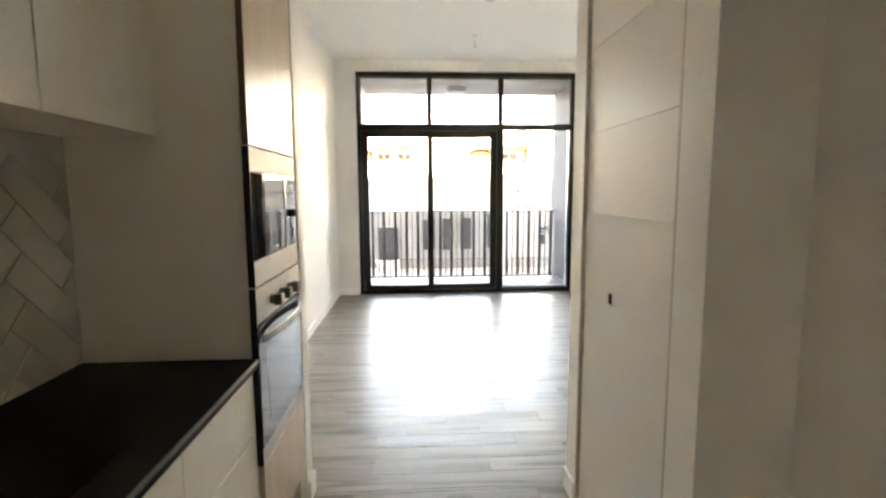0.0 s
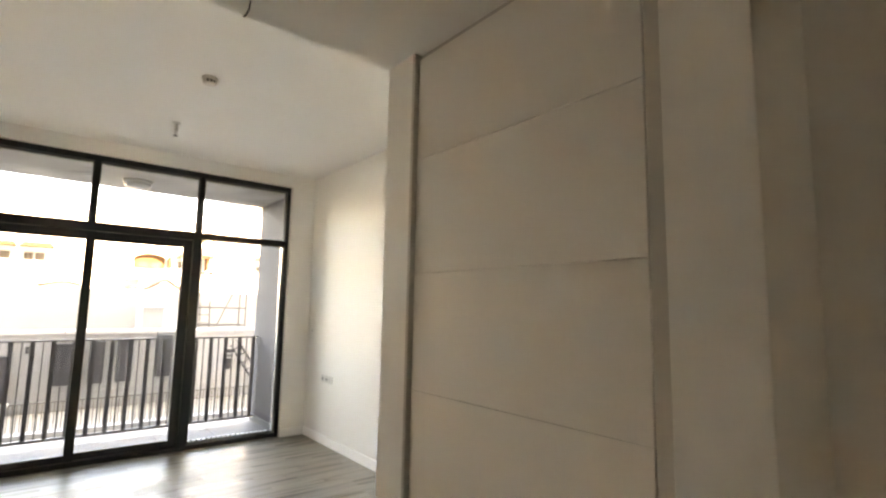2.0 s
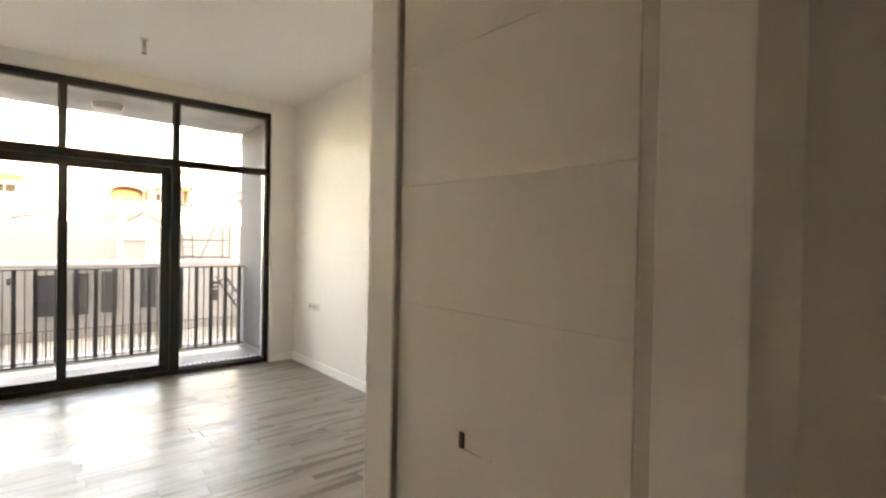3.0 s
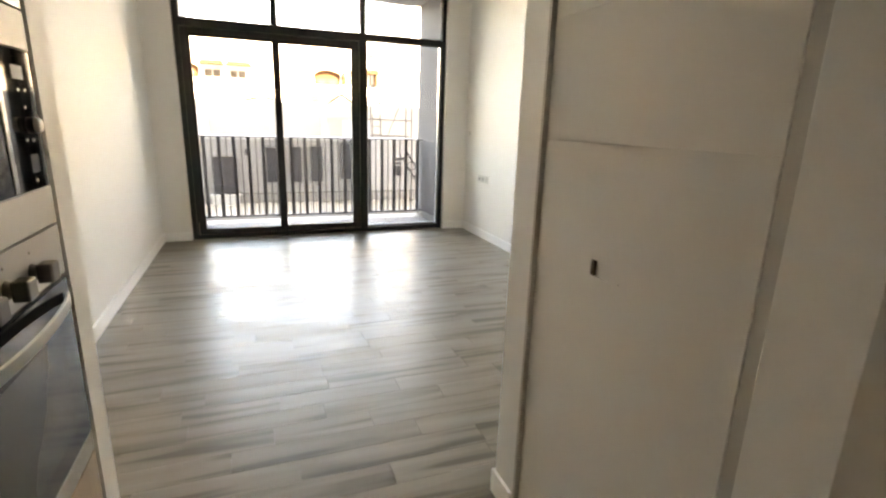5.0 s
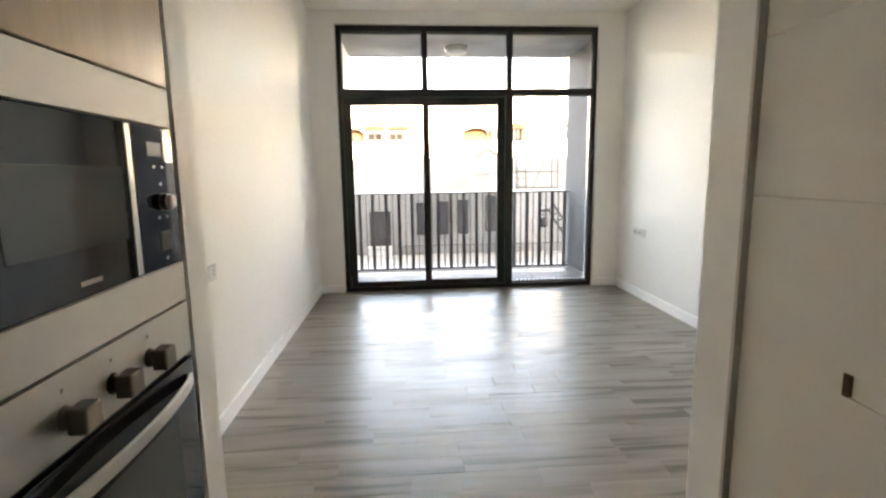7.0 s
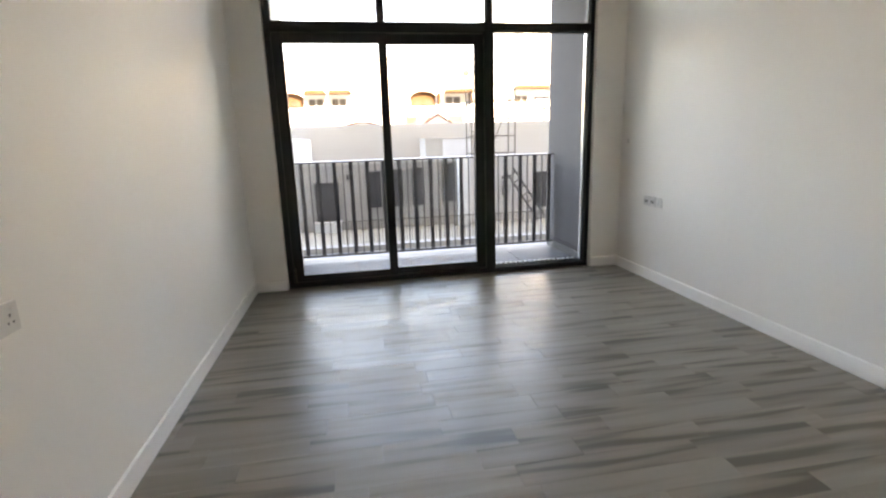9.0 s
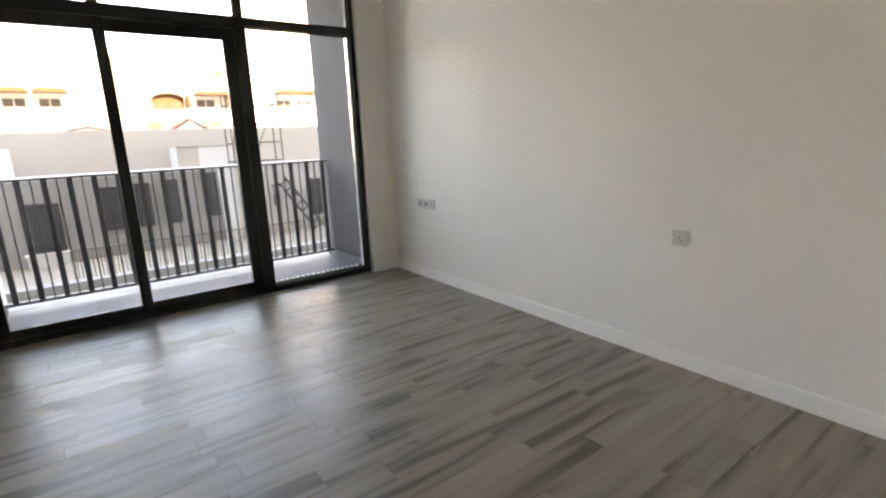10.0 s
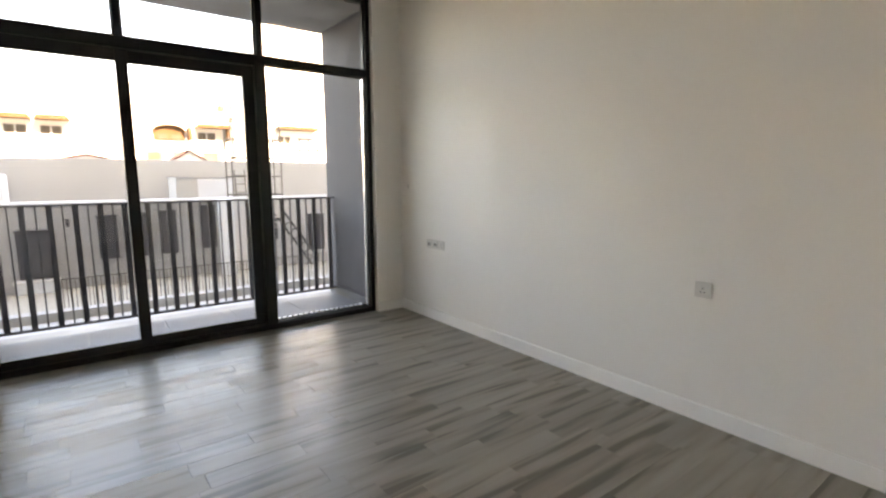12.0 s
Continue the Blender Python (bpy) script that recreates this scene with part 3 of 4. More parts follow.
def socket_set(kinds, m, label, category="socket"):
    ob = new("wall_socket")
    ob.empty_display_size = 0.05
    ob.matrix_basis = m
    tagged(ob, label, category)
    for kind, a, b in socket_plate(kinds):
        c = (a + b) / 2
        plate = part("plate", boxes((a, b, -0.009, 0.0, -0.043, 0.043), bevel=0.0025), plastic_white, ob)
        centres = [c] if kind != "double" else [c - 0.036, c + 0.036]
        if kind in ("single", "double"):
            for q in centres:
                holes = boxes((q - 0.0035, q + 0.0035, -0.0096, -0.0088, 0.002, 0.012), (q - 0.014, q - 0.007, -0.0096, -0.0088, -0.016, -0.010), (q + 0.007, q + 0.014, -0.0096, -0.0088, -0.016, -0.010))
                part("pin_hole", holes, dark_slot, plate)
                part("rocker_switch", boxes((q + 0.008, q + 0.020, -0.0115, -0.0085, 0.018, 0.034), bevel=0.001), plastic_white, plate)
        elif kind == "data":
            for q in (c - 0.014, c + 0.014):
                part("outlet_port", boxes((q - 0.008, q + 0.008, -0.0096, -0.0088, -0.018, 0.012)), dark_slot, plate)
        else:
            part("blank_insert", boxes((c - 0.026, c + 0.026, -0.0105, -0.0088, -0.026, 0.026), bevel=0.001), plastic_white, plate)
    return ob


east = lambda y, z: pose(XR, y, z, 0, 0, -90)
west = lambda y, z: pose(XL, y, z, 0, 0, 90)
socket_set(["data", "data", "single"], east(6.967, 0.723), "row of three white outlet plates low on the white wall")
socket_set(["single"], east(4.522, 0.737), "single white three-pin socket plate on the white wall")
socket_set(["blank", "single"], east(3.330, 0.446), "white blank plate beside a three-pin socket plate")
socket_set(["data", "double"], west(4.350, 0.885), "white data plate beside a double socket plate")


# ---- ceiling fittings ----
def smoke_detector():
    d = thing("smoke_detector", (2.275, 5.345, ZC), "small round white smoke detector on the ceiling", "smoke detector")
    part("base", lathe(bmesh.new(), [(0.055, 0.0), (0.055, 0.014), (0.050, 0.018)], (2.275, 5.345, ZC - 0.0005), 32, "-Z"), plastic_white, d, "", True)
    part("head", lathe(bmesh.new(), [(0.044, 0.0), (0.046, 0.016), (0.040, 0.030), (0.022, 0.036)], (2.275, 5.345, ZC - 0.0186), 32, "-Z"), plastic_white, d, "", True)
    for k in range(3):
        a = radians(-120 + 30 * k)
        cx, cy = 2.275 + 0.044 * math.cos(a), 5.345 + 0.044 * math.sin(a)
        part("vent_slot", boxes((cx - 0.006, cx + 0.006, cy - 0.004, cy + 0.004, ZC - 0.042, ZC - 0.026)), dark_slot, d)
    return d


smoke_detector()


def sprinkler():
    at = (2.275, 6.50)
    s = thing("fire_sprinkler", (*at, ZC), "small white ceiling sprinkler head with a metal deflector", "sprinkler")
    part("escutcheon", lathe(bmesh.new(), [(0.036, 0.0), (0.034, 0.006), (0.018, 0.012)], (*at, ZC - 0.0005), 28, "-Z"), plastic_white, s, "", True)
    part("stem", lathe(bmesh.new(), [(0.015, 0.0), (0.015, 0.058), (0.019, 0.060), (0.019, 0.070), (0.009, 0.074)], (*at, ZC - 0.0125), 16, "-Z"), plastic_white, s, "", True)
    part("bulb", lathe(bmesh.new(), [(0.004, 0.0), (0.006, 0.012), (0.004, 0.028)], (*at, ZC - 0.0865), 12, "-Z"), knob_silver, s, "slim glass bulb", True)
    for side in (-1, 1):
        part("frame_arm", rod(bmesh.new(), (at[0] + side * 0.015, at[1], ZC - 0.080), (at[0] + side * 0.007, at[1], ZC - 0.122), 0.003, 8), silver, s)
    part("deflector", lathe(bmesh.new(), [(0.020, 0.0), (0.020, 0.0025)], (*at, ZC - 0.1205), 20, "-Z"), silver, s)
    return s


sprinkler()


def cable_end():
    """A short loose wire that pokes out of the hall ceiling."""
    c = bmesh.new()
    bends = [Vector((1.825, 2.862, ZS)), Vector((1.827, 2.875, ZS - 0.016)), Vector((1.826, 2.893, ZS - 0.022)), Vector((1.825, 2.911, ZS - 0.020))]
    for a, b in zip(bends, bends[1:]):
        rod(c, a, b, 0.0022, 8)
    return solid("loose_cable_end", c, black_plastic, "short loose black wire poking from the hall ceiling", "cable")


cable_end()
solid("wall_clip", boxes((XR - 0.012, XR, 7.408, 7.428, 1.235, 1.280), bevel=0.003), plastic_white, "small white plastic clip on the wall by the window", "clip")


# ---- balcony ----
PLACE = Matrix.Translation((-0.03, 0.0, -0.02))
BY = 8.65
solid("balcony_slab", boxes((0.62, 4.12, 7.75, 8.86, -0.30, -0.012)), soffit_concrete, "concrete balcony slab", "balcony", "structure")
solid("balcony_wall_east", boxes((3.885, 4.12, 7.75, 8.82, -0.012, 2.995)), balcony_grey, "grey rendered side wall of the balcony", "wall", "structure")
solid("balcony_wall_west", boxes((0.62, 0.845, 7.75, 8.82, -0.012, 2.995)), balcony_white, "white rendered side wall of the balcony", "wall", "structure")
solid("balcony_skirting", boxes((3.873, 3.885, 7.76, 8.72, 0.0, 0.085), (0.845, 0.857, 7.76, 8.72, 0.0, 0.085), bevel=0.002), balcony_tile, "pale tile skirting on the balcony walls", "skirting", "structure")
solid("balcony_ceiling", boxes((-3.0, 9.0, 7.75, 8.88, 2.995, 3.40)), soffit_concrete, "patchy grey plastered balcony soffit", "ceiling", "structure")
solid("threshold", boxes((0.797, 3.803, 7.70, 7.76, -0.012, 0.004)), aluminium, "dark metal threshold of the balcony door", "threshold", "structure")


def bulkhead_lamp():
    d = thing("bulkhead_lamp", (2.25, 8.28, 2.995), "round white bulkhead lamp on the balcony soffit, unlit", "lamp")
    part("rim", lathe(bmesh.new(), [(0.15, 0.0), (0.15, 0.03), (0.142, 0.036)], (2.25, 8.28, 2.9945), 36, "-Z"), lamp_opal, d, "", True)
    part("diffuser", lathe(bmesh.new(), [(0.138, 0.0), (0.128, 0.028), (0.095, 0.052), (0.04, 0.064)], (2.25, 8.28, 2.958), 36, "-Z"), lamp_opal, d, "", True)
    return d


bulkhead_lamp()


def balcony_rail():
    rail = thing("balcony_railing", (2.36, BY, 0.0), "dark grey metal balcony railing of alternating wide and thin bars", "railing")
    part("top_rail", boxes((0.8448, 3.8852, BY - 0.022, BY + 0.022, 1.128, 1.146), bevel=0.002), rail_metal, rail)
    part("bottom_rail", boxes((0.8448, 3.8852, BY - 0.022, BY + 0.022, 0.066, 0.090), bevel=0.002), rail_metal, rail)
    wide = finish(boxes((-0.022, 0.022, -0.012, 0.012, 0.0902, 1.1278), bevel=0.0015), "wide_bar", rail_metal)
    thin = finish(boxes((-0.006, 0.006, -0.012, 0.012, 0.0902, 1.1278), bevel=0.001), "thin_bar", rail_metal)
    x = 0.925
    while x < 3.87:
        piece("wide_bar", wide, rail, (x, BY, 0.0))
        if x + 0.0905 < 3.87:
            piece("thin_bar", thin, rail, (x + 0.0905, BY, 0.0))
        x += 0.181
    return rail


balcony_rail()

# unseen upper floors, their size made up to keep balcony and yard in shade
solid("upper_floors", boxes((-40.0, 46.0, -9.0, 8.75, 3.45, 33.0)), block_render, "unseen upper floors of the apartment block, sized to shade the yard", "building", "structure")
solid("block_flank_west", boxes((-40.0, 0.20, -9.0, 7.75, -1.10, 3.44)), block_render, "plain rendered flank of the apartment block", "building", "structure")
solid("block_flank_east", boxes((4.42, 46.0, -9.0, 7.75, -1.10, 3.44)), block_render, "plain rendered flank of the apartment block", "building", "structure")
solid("block_rear", boxes((0.24, 4.44, -9.0, -0.70, -1.10, 3.44)), block_render, "plain rendered rear of the apartment block", "building", "structure")

# ---- outside: ground, yard and street ----
G = -1.10
PLACE = Matrix()
solid("ground", boxes((-900, 900, -300, 1800, G - 0.5, G)), sand, "pale sandy ground that runs to the horizon", "ground", "structure")
solid("pavement", boxes((-30, 40, 8.9, 13.615, G, G + 0.06)), paving, "pale concrete paving below the balcony", "pavement", "structure")


PLACE = Matrix.Translation((-0.03, 0.0, 0.0))


def yard_wall():
    w = thing("yard_wall", (4.0, 17.1, G), "grey rendered yard wall with a white coping", "wall", kind="structure")
    part("wall_body", boxes((-22, 4.60, 17.0, 17.25, G, 0.745)), yard_render, w)
    part("pale_wall_body", boxes((4.60, 36, 17.0, 17.25, G, 0.745)), pale_render, w, "pale newer stretch of the wall")
    x = -22.0
    cap = finish(boxes((0.0, 1.98, -0.05, 0.30, 0.745, 0.845), bevel=0.01), "coping_stone", coping_white)
    while x < 35:
        piece("coping_stone", cap, w, (x, 17.0, 0.0))
        x += 2.0
    return w


yard_wall()


def meter_box(xa, xb, za, zb, y=16.999):
    d = thing("meter_cabinet", ((xa + xb) / 2, y, za), "dark grey metal meter cabinet fixed on the yard wall", "cabinet", "meter cabinets on the yard wall")
    part("case", boxes((xa, xb, y - 0.22, y, za, zb), bevel=0.008), box_dark, d)
    part("door", boxes((xa + 0.03, xb - 0.03, y - 0.235, y - 0.22, za + 0.03, zb - 0.03), bevel=0.004), box_dark, d)
    part("hood", boxes((xa - 0.02, xb + 0.02, y - 0.26, y, zb, zb + 0.025), bevel=0.004), box_dark, d)
    return d


for row in ((0.42, 1.05, -0.78, 0.24), (1.85, 2.22, -0.47, 0.50), (2.52, 2.83, -0.47, 0.53), (3.11, 3.44, -0.46, 0.56), (4.00, 4.33, -0.40, 0.66), (6.85, 7.25, -0.70, 0.30), (-1.2, -0.75, -0.6, 0.4)):
    meter_box(*row)
solid("cabinet_ledge", boxes((0.30, 1.10, 16.70, 16.999, -0.86, -0.805), bevel=0.01), coping_white, "white ledge under the largest meter cabinet", "ledge")
solid("plinth_wall", boxes((0.34, 1.06, 16.74, 16.998, G, -0.8605), bevel=0.01), yard_white, "white rendered plinth under the meter cabinet ledge", "plinth")
solid("wall_light", boxes((1.285, 1.355, 16.90, 16.999, 0.30, 0.47), bevel=0.01), box_dark, "small dark wall light on the yard wall", "lamp")
solid("white_post", boxes((4.36, 4.68, 16.36, 16.60, G, 0.84), bevel=0.01), yard_white, "white rendered gate post before the yard wall", "post")
solid("white_pier", boxes((-0.55, -0.15, 14.2, 14.5, G, 1.35), bevel=0.01), coping_white, "white rendered pier beside the paving", "post")


PLACE = Matrix()


def low_fence():
    f = thing("low_fence", (4.0, 14.0, G), "low weathered slatted fence along the paving", "fence")
    part("top_rail", boxes((1.14, 14, 13.985, 14.015, -0.40, -0.382), bevel=0.004), scaffold_metal, f)
    slat = finish(boxes((-0.007, 0.007, -0.007, 0.007, G, -0.4)), "slat", fence_wood)
    for k in range(190):
        piece("slat", slat, f, (1.15 + k * 0.062, 14.0, 0.0))
    return f


low_fence()
solid("yard_kerb", boxes((-12, 18, 13.62, 13.86, G, -0.88), bevel=0.01), paving, "low pale kerb wall before the slatted fence", "kerb", "structure")


PLACE = Matrix.Translation((-0.03, 0.0, 0.0))


def leaning_ladder():
    """A dark ladder that lies aslant against the yard wall."""
    lad = thing("yard_ladder", (6.7, 16.6, G), "dark metal ladder leaning aslant against the yard wall", "ladder")
    head, foot, wide = Vector((5.88, 16.90, 0.36)), Vector((6.78, 16.62, G + 0.01)), Vector((0.20, 0.0, 0.13))
    for k in (0, 1):
        part("stile", rod(bmesh.new(), foot + wide * k, head + wide * k, 0.030, 8), box_dark, lad)
    for k in range(7):
        p = foot.lerp(head, (k + 0.7) / 7.4)
        part("rung", rod(bmesh.new(), p, p + wide, 0.018, 8), box_dark, lad)
    return lad


leaning_ladder()
valve_box = thing("valve_box", (5.86, 16.9, -0.32), "narrow dark valve box with pale pipe stubs on the yard wall", "cabinet")
part("case", boxes((5.78, 5.92, 16.84, 16.998, -0.32, 0.24), bevel=0.01), box_dark, valve_box)
for zz in (0.02, 0.13, 0.30):
    part("pipe_stub", rod(bmesh.new(), (5.70, 16.82, zz), (6.0, 16.82, zz), 0.018, 10), coping_white, valve_box, "pale pipe stub")


PLACE = Matrix()
solid("boundary_wall", boxes((-30, 50, 24.0, 24.3, G, 2.03), bevel=0.01), boundary_render, "tall beige rendered boundary wall across the street", "wall", "structure")


def tank_box():
    d = thing("water_tank_housing", (5.17, 22.6, G), "pale water tank housing standing before the boundary wall", "tank housing")
    part("housing", boxes((4.24, 6.10, 22.0, 23.6, G, 1.37), bevel=0.01), boundary_render, d)
    part("white_panel", boxes((4.91, 6.07, 21.97, 21.998, 0.2, 1.34), bevel=0.004), yard_white, d, "white panel")
    part("lid", boxes((4.20, 6.14, 21.95, 23.65, 1.37, 1.40), bevel=0.01), boundary_render, d)
    return d


tank_box()
side_tank = thing("water_tank", (-0.62, 23.5, G), "pale blue-white water tank standing before the boundary wall", "tank")
part("shell", boxes((-1.08, -0.16, 23.0, 23.9, G, 1.50), bevel=0.06), yard_white, side_tank)
part("lid", boxes((-0.82, -0.42, 23.25, 23.65, 1.50, 1.54), bevel=0.01), yard_white, side_tank)


def scaffold(x0, x1, y0, y1, z0, z1, lifts, label):
    s = thing("scaffold_tower", ((x0 + x1) / 2, (y0 + y1) / 2, z0), label, "scaffold")
    for xx in (x0, x1):
        for yy in (y0, y1):
            part("standard", rod(bmesh.new(), (xx, yy, z0), (xx, yy, z1), 0.024, 8), scaffold_metal, s)
    for k in range(1, lifts + 1):
        zz = z0 + (z1 - z0) * k / (lifts + 0.4)
        for yy in (y0, y1):
            part("ledger", rod(bmesh.new(), (x0, yy, zz), (x1, yy, zz), 0.022, 8), scaffold_metal, s)
        for xx in (x0, x1):
            part("transom", rod(bmesh.new(), (xx, y0, zz), (xx, y1, zz), 0.022, 8), scaffold_metal, s)
    part("brace", rod(bmesh.new(), (x0, y0, z0 + 0.3), (x1, y0, z1 - 0.4), 0.018, 8), scaffold_metal, s)
    return s


scaffold(5.80, 7.46, 20.9, 21.7, G, 3.55, 7, "tall rusty scaffold tower standing before the boundary wall")


def site_ladder():
    lad = thing("ladder", (5.98, 20.75, G), "dark metal ladder leaning on the scaffold tower", "ladder")
    foot, head = Vector((0.0, 20.45, G)), Vector((0.0, 20.82, 1.62))
    for xx in (5.84, 6.16):
        part("stile", rod(bmesh.new(), (xx, foot.y, foot.z), (xx, head.y, head.z), 0.022, 8), scaffold_metal, lad)
    for k in range(9):
        p = foot.lerp(head, (k + 0.8) / 9.4)
        part("rung", rod(bmesh.new(), (5.84, p.y, p.z), (6.16, p.y, p.z), 0.014, 8), scaffold_metal, lad)
    return lad


site_ladder()


# ---- villas across the street ----
PLACE = Matrix.Translation((-0.20, 0.0, 0.10))


def villa_window(parent, xa, xb, za, zb, y):
    w = part("window", boxes((xa, xb, y - 0.06, y - 0.002, za, zb)), coping_white, parent)
    mid = (xa + xb) / 2
    part("pane", boxes((xa + 0.06, mid - 0.05, y - 0.075, y - 0.061, za + 0.06, zb - 0.06)), villa_glass, w)
    part("pane", boxes((mid + 0.05, xb - 0.06, y - 0.075, y - 0.061, za + 0.06, zb - 0.06)), villa_glass, w)
    return w


def arch_bay(parent, xa, xb, za, zb, y):
    """An ochre arched loggia over a pair of dark openings."""
    mid, r = (xa + xb) / 2, (xb - xa) / 2
    rise = (zb - za) * 0.42
    outline = [(xa, za), (xb, za)] + [(mid + r * math.cos(a), zb - rise + rise * math.sin(a)) for a in [math.pi * k / 14 for k in range(15)]]
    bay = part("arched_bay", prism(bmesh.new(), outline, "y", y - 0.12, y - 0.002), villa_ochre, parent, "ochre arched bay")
    band = bmesh.new()
    arc = [math.pi * k / 14 for k in range(15)]
    ring = [(mid + (r + 0.10) * math.cos(a), zb - rise + (rise + 0.10) * math.sin(a)) for a in arc] + [(mid + r * math.cos(a), zb - rise + rise * math.sin(a)) for a in reversed(arc)]
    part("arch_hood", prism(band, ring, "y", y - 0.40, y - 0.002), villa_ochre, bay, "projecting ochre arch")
    part("opening", boxes((xa + 0.25, mid - 0.12, y - 0.14, y - 0.121, za + 0.05, za + 0.42)), villa_glass, bay)
    part("opening", boxes((mid + 0.12, xb - 0.25, y - 0.14, y - 0.121, za + 0.05, za + 0.42)), villa_glass, bay)
    return bay


def villa(xa, xb, top, y, depth, windows=(), arches=(), lintels=(), porches=(), label="sunlit two-storey cream villa across the street"):
    v = thing("villa", ((xa + xb) / 2, y, G), label, "house", "villas across the street")
    if porches:
        # a ground floor with open porches 1.6 m deep under the upper wall
        rows, x = [(xa, xb, y + 1.6, y + depth, G, top), (xa, xb, y, y + 1.6, 3.24, top)], xa
        for pa, pb in porches:
            rows.append((x, pa, y, y + 1.6, G, 3.24))
            x = pb
        rows.append((x, xb, y, y + 1.6, G, 3.24))
        part("wall", boxes(*rows), villa_white, v)
    else:
        part("wall", boxes((xa, xb, y, y + depth, G, top), bevel=0.02), villa_white, v)
    part("parapet", boxes((xa - 0.12, xb + 0.12, y - 0.12, y + depth, top, top + 0.28), bevel=0.02), villa_white, v)
    part("string_course", boxes((xa, xb, y - 0.10, y - 0.001, 3.62, 3.80), bevel=0.01), villa_white, v)
    for w in windows:
        villa_window(v, *w, y)
    for a in arches:
        arch_bay(v, *a, y)
    for xa2, xb2, z in lintels:
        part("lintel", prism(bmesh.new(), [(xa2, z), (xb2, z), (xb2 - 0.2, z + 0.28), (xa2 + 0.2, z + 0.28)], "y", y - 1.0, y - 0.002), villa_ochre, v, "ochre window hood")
    return v


villa(-9.6, 4.6, 7.5, 45.0, 9.0, windows=[(-1.5, -0.3, 4.1, 4.75), (0.3, 1.5, 4.1, 4.75), (-5.6, -4.4, 4.1, 4.75)], arches=[(-4.0, -1.9, 4.1, 5.1)], lintels=[(-1.8, 0.0, 5.05), (0.05, 1.95, 5.05), (-5.9, -4.1, 5.05)])
town_villa = villa(4.7, 12.1, 7.75, 45.0, 9.0, windows=[(9.6, 10.92, 4.10, 4.76)], arches=[(6.72, 8.72, 4.08, 5.10)], lintels=[(9.42, 11.95, 5.02)], porches=[(6.2, 7.2), (7.85, 9.3), (9.85, 11.25)])
for xx in (9.02, 11.72):
    part("bracket", boxes((xx - 0.10, xx + 0.10, 44.2, 44.998, 4.10, 5.01), bevel=0.01), villa_ochre, town_villa, "ochre side fin of the bay")
part("awning", prism(bmesh.new(), [(6.30, 2.44), (7.05, 2.44), (6.95, 2.62), (6.40, 2.62)], "y", 44.3, 45.2), roof_red, town_villa, "red porch awning")
part("satellite_dish", lathe(bmesh.new(), [(0.02, 0.0), (0.16, 0.03), (0.27, 0.09), (0.26, 0.095), (0.02, 0.02)], (11.4, 44.96, 6.62), 20, "-Y"), villa_glass, town_villa, "grey dish", True)
villa(12.2, 19.0, 7.0, 44.6, 9.0, windows=[(15.55, 16.68, 4.06, 4.74)], lintels=[(15.35, 18.9, 5.2)])
villa(-24.0, -9.8, 7.2, 45.3, 9.0, windows=[(-12.0, -10.8, 4.1, 4.75), (-18.0, -16.8, 4.1, 4.75)], arches=[(-15.5, -13.3, 4.1, 5.1)])


PLACE = Matrix.Translation((-0.15, 0.0, 0.07))


def garage(xa, xb, y, eave, ridge):
    g = thing("garage_roof", ((xa + xb) / 2, y, G), "low cream garage with a small red tiled gable", "garage", "garages before the villas")
    part("wall", boxes((xa, xb, y, y + 3.0, G, eave)), villa_white, g)
    mid = (xa + xb) / 2
    part("gable", prism(bmesh.new(), [(xa, eave), (xb, eave), (mid, ridge)], "y", y, y + 3.0), villa_white, g)
    for p, q in (((xa - 0.15, eave - 0.05), (mid, ridge)), ((mid, ridge), (xb + 0.15, eave - 0.05))):
        part("roof_slope", prism(bmesh.new(), [p, q, (q[0], q[1] + 0.12), (p[0], p[1] + 0.12)], "y", y - 0.15, y + 3.1), roof_red, g, "red tiled slope")
    return g


garage(6.74, 8.32, 37.0, 2.36, 2.92)
garage(1.4, 3.4, 37.0, 2.35, 2.55)
garage(-6.0, -4.0, 37.2, 2.45, 2.9)


PLACE = Matrix.Translation((-0.25, 0.0, 0.10))


def tower_block(xa, xb, y, depth, top):
    t = thing("apartment_tower", ((xa + xb) / 2, y, G), "tall sunlit cream apartment block beyond the villas", "building")
    part("wall", boxes((xa, xb, y, y + depth, G, top), bevel=0.03), villa_white, t)
    part("parapet", boxes((xa - 0.15, xb + 0.15, y - 0.15, y + depth, top, top + 0.5), bevel=0.02), villa_white, t)
    z = 5.6
    while z < top - 2:
        x = xa + 1.1
        while x < xb - 1.5:
            villa_window(t, x, x + 1.1, z, z + 1.2, y)
            x += 2.9
        z += 3.1
    return t


tower_block(19.6, 34.0, 60.0, 12.0, 17.6)


PLACE = Matrix.Translation((-0.15, 0.0, 0.07))


def pergola(xa, xb, y, za, zb):
    p = thing("roof_frame", ((xa + xb) / 2, y, G), "bare steel frame standing behind the boundary wall", "frame")
    for xx in (xa, (xa + xb) / 2, xb):
        part("post", rod(bmesh.new(), (xx, y, G), (xx, y, zb), 0.055, 8), rail_metal, p)
    for zz in (zb, (za + zb) / 2):
        part("rail", rod(bmesh.new(), (xa - 0.1, y, zz), (xb + 0.1, y, zz), 0.055, 8), rail_metal, p)
    return p


pergola(13.7, 14.95, 35.0, 2.4, 3.8)


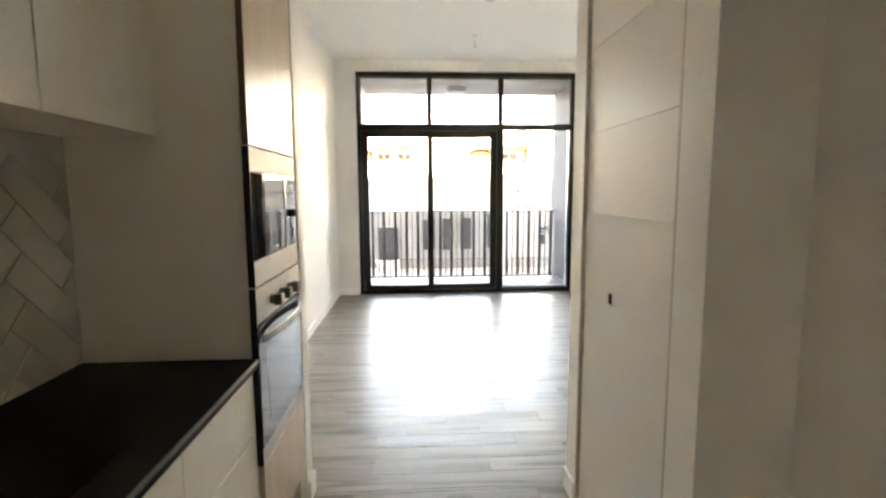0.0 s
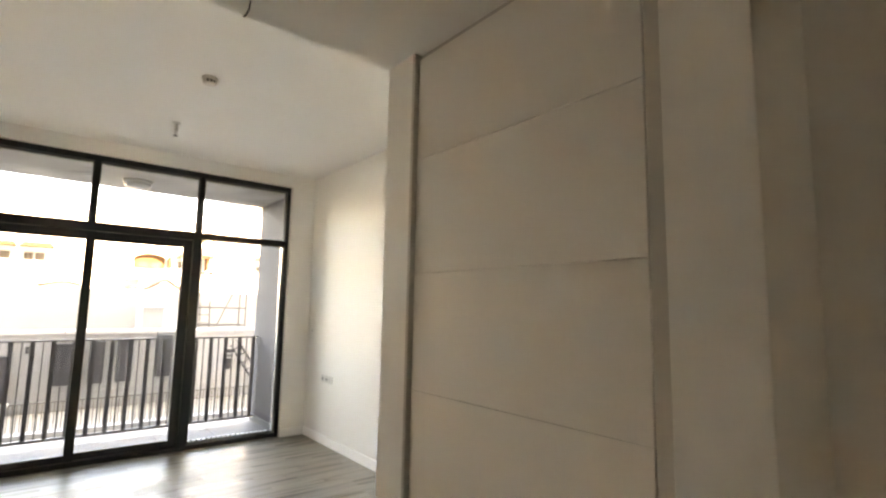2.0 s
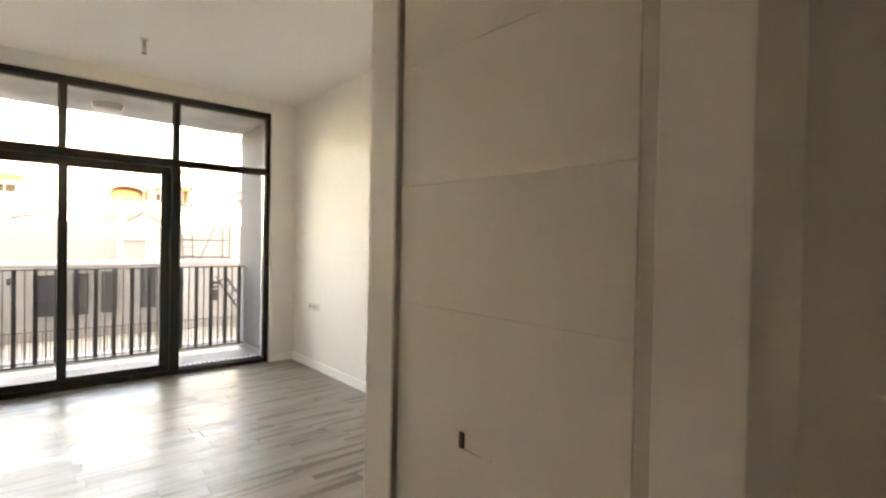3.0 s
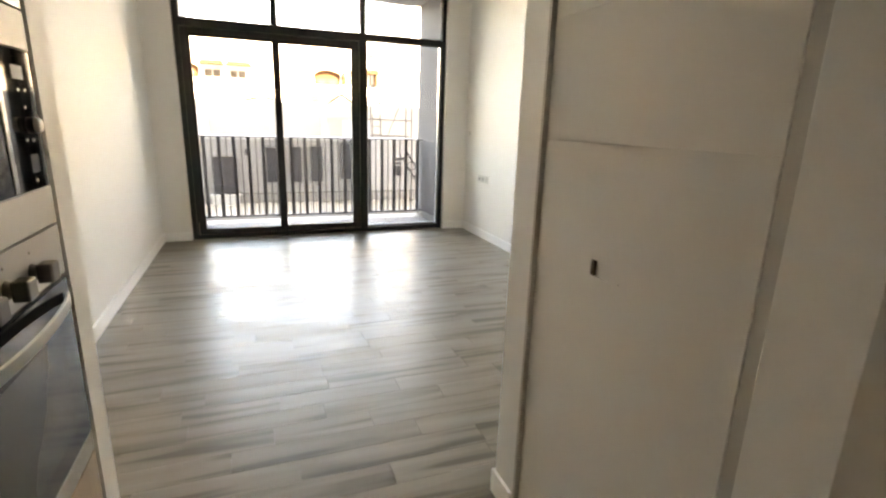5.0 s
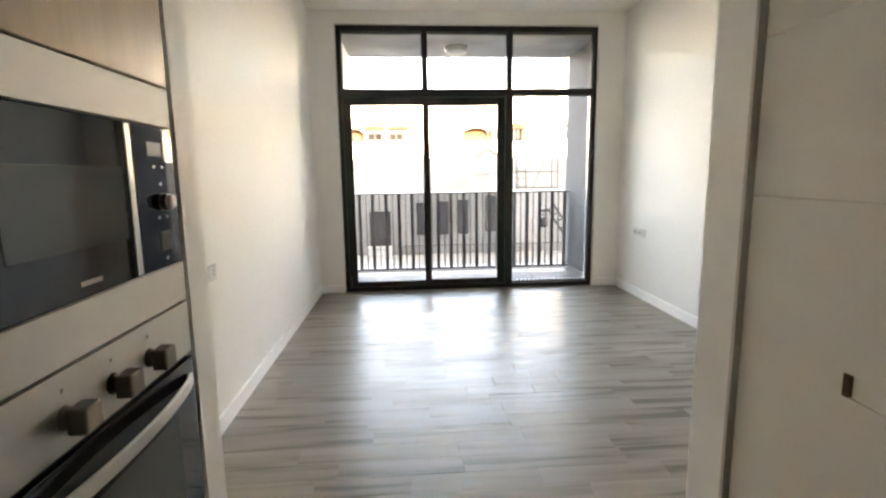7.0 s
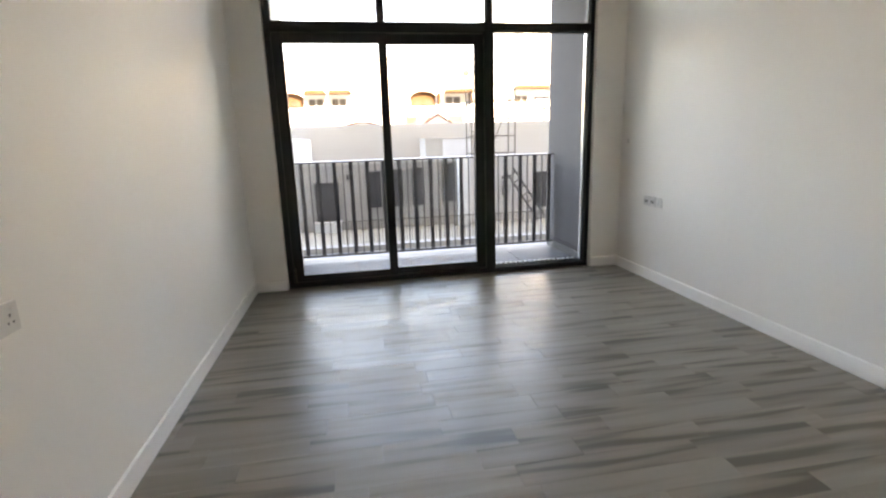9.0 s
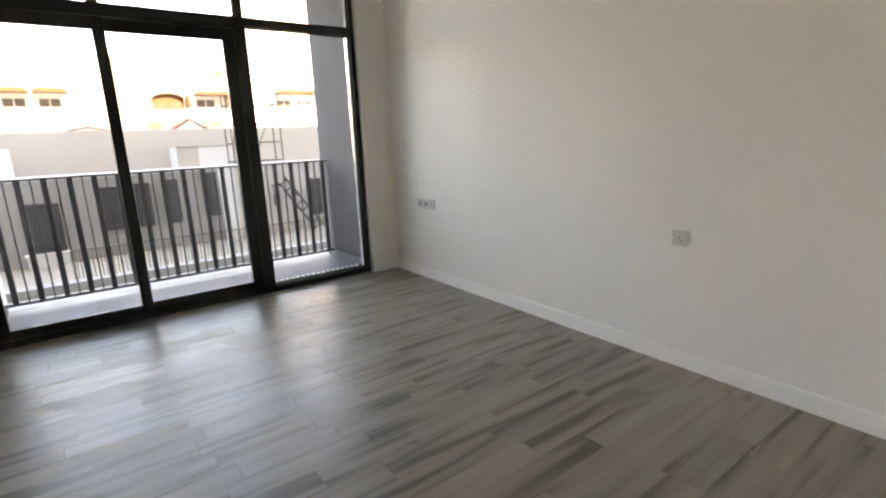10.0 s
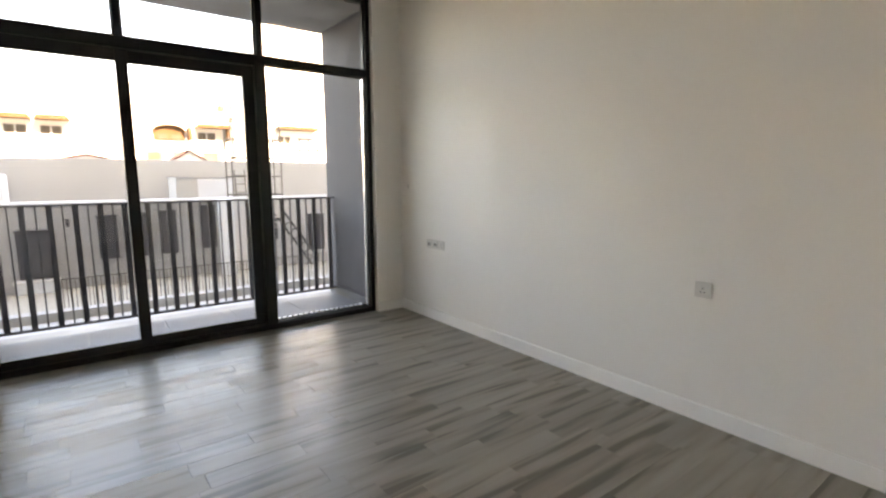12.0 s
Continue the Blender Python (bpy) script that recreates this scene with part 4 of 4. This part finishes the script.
# ---- tiles and planks ----
def clip_poly(poly, u0, u1, v0, v1):
    for axis, limit, keep in ((0, u0, 1), (0, u1, -1), (1, v0, 1), (1, v1, -1)):
        out = []
        for k in range(len(poly)):
            p, q = poly[k - 1], poly[k]
            a, b = keep * (p[axis] - limit), keep * (q[axis] - limit)
            if (a >= 0) != (b >= 0):
                s = a / (a - b)
                out.append((p[0] + s * (q[0] - p[0]), p[1] + s * (q[1] - p[1])))
            if b >= 0:
                out.append(q)
        poly = out
        if len(poly) < 3:
            return []
    return poly


def splashback():
    u0, u1, v0, v1 = 0.535, 2.248, 0.862, 1.603
    back = solid("splashback", boxes((JW, JW + 0.004, u0, u1, v0, v1)), grout, "herringbone splashback of white veined marble tiles", "splashback", "structure")
    w, count = 0.098, 3
    length, joint = w * count, 0.0018
    c = math.cos(radians(45))
    for n in range(-16, 34):
        for m in range(-6, 7):
            for kind in (0, 1):
                a0, b0 = n * w + 2 * length * m, (n + kind) * w
                a1, b1 = (a0 + length, b0 + w) if kind == 0 else (a0 + w, b0 + length)
                corners = [(a0 + joint, b0 + joint), (a1 - joint, b0 + joint), (a1 - joint, b1 - joint), (a0 + joint, b1 - joint)]
                flat = [(1.0 + c * (p - q), 0.5 + c * (p + q)) for p, q in corners]
                if max(p for p, q in flat) < u0 or min(p for p, q in flat) > u1 or max(q for p, q in flat) < v0 or min(q for p, q in flat) > v1:
                    continue
                flat = clip_poly(flat, u0, u1, v0, v1)
                if len(flat) < 3:
                    continue
                cu, cv = sum(p for p, q in flat) / len(flat), sum(q for p, q in flat) / len(flat)
                area = abs(sum(flat[k - 1][0] * flat[k][1] - flat[k][0] * flat[k - 1][1] for k in range(len(flat)))) / 2
                if area < 0.0003:
                    continue
                bm = prism(bmesh.new(), [(p - cu, q - cv) for p, q in flat], "x", 0.0, 0.007)
                ob = new("tile", finish(bm, "tile", marble))
                ob.parent = back
                ob.matrix_basis = Matrix.Translation((JW + 0.0041, cu, cv))


PLACE = KITCHEN
splashback()
PLACE = Matrix.Translation((-0.03, 0.0, -0.02))


def balcony_floor():
    f = solid("balcony_floor", boxes((0.845, 3.885, 7.755, 8.60, -0.012, -0.004)), grout, "pale large-format balcony floor tiles", "floor", "structure")
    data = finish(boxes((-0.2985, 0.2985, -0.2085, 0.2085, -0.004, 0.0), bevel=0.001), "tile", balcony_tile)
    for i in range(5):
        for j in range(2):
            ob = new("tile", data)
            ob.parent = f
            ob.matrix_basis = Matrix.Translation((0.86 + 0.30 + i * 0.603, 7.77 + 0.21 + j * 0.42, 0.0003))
    return f


balcony_floor()


PLACE = Matrix()


def plank_floor():
    floor = solid("floor", boxes((XL - 0.2, XR + 0.2, YE - 0.2, 7.70, -0.25, -0.004)), floor_base, "grey-brown wood-look plank floor laid across the room", "floor", "structure")
    rng = random.Random(7)
    row, lengths = 0.1325, 0.80
    shared = {}

    def lay(xa, xb, y0, y1):
        key = (round(xb - xa, 2), round(y1 - y0, 3))
        if key not in shared:
            hx, hy = key[0] / 2 - 0.0002, key[1] / 2 - 0.0002
            bm = bmesh.new()
            low = [bm.verts.new((sx * hx, sy * hy, -0.004)) for sx, sy in ((-1, -1), (1, -1), (1, 1), (-1, 1))]
            top = [bm.verts.new((sx * (hx - 0.0005), sy * (hy - 0.0005), 0.0)) for sx, sy in ((-1, -1), (1, -1), (1, 1), (-1, 1))]
            bm.faces.new(top)
            for k in range(4):
                bm.faces.new((low[k], low[(k + 1) % 4], top[(k + 1) % 4], top[k]))
            shared[key] = finish(bm, "plank", plank_tile)
        ob = new("plank", shared[key])
        ob.parent = floor
        # laid by hand: each plank a little out of level
        ob.matrix_basis = Matrix.Translation(((xa + xb) / 2, (y0 + y1) / 2, 0.0)) @ Matrix.Rotation(radians(rng.uniform(-0.3, 0.3)), 4, "X") @ Matrix.Rotation(radians(rng.uniform(-0.1, 0.1)), 4, "Y")

    for area in ((XL, XR, YF, 7.602), (1.02, 2.556, 0.68, YF), (XK, 2.556, YE, 0.68)):
        y = area[3]
        while y > area[2] + 0.01:
            low = max(y - row, area[2])
            x = area[0] - rng.choice([0.0, 0.2, 0.4, 0.55, 0.65])
            while x < area[1] - 0.02:
                end = x + lengths * rng.choice([0.55, 0.75, 1.0])
                a, b = max(x, area[0]), min(end, area[1])
                if area[1] - b < 0.06:
                    b = area[1]
                    end = b
                if b - a > 0.03:
                    lay(round(a, 2), round(b, 2), low, y)
                x = end
            y -= row
    return floor


plank_floor()
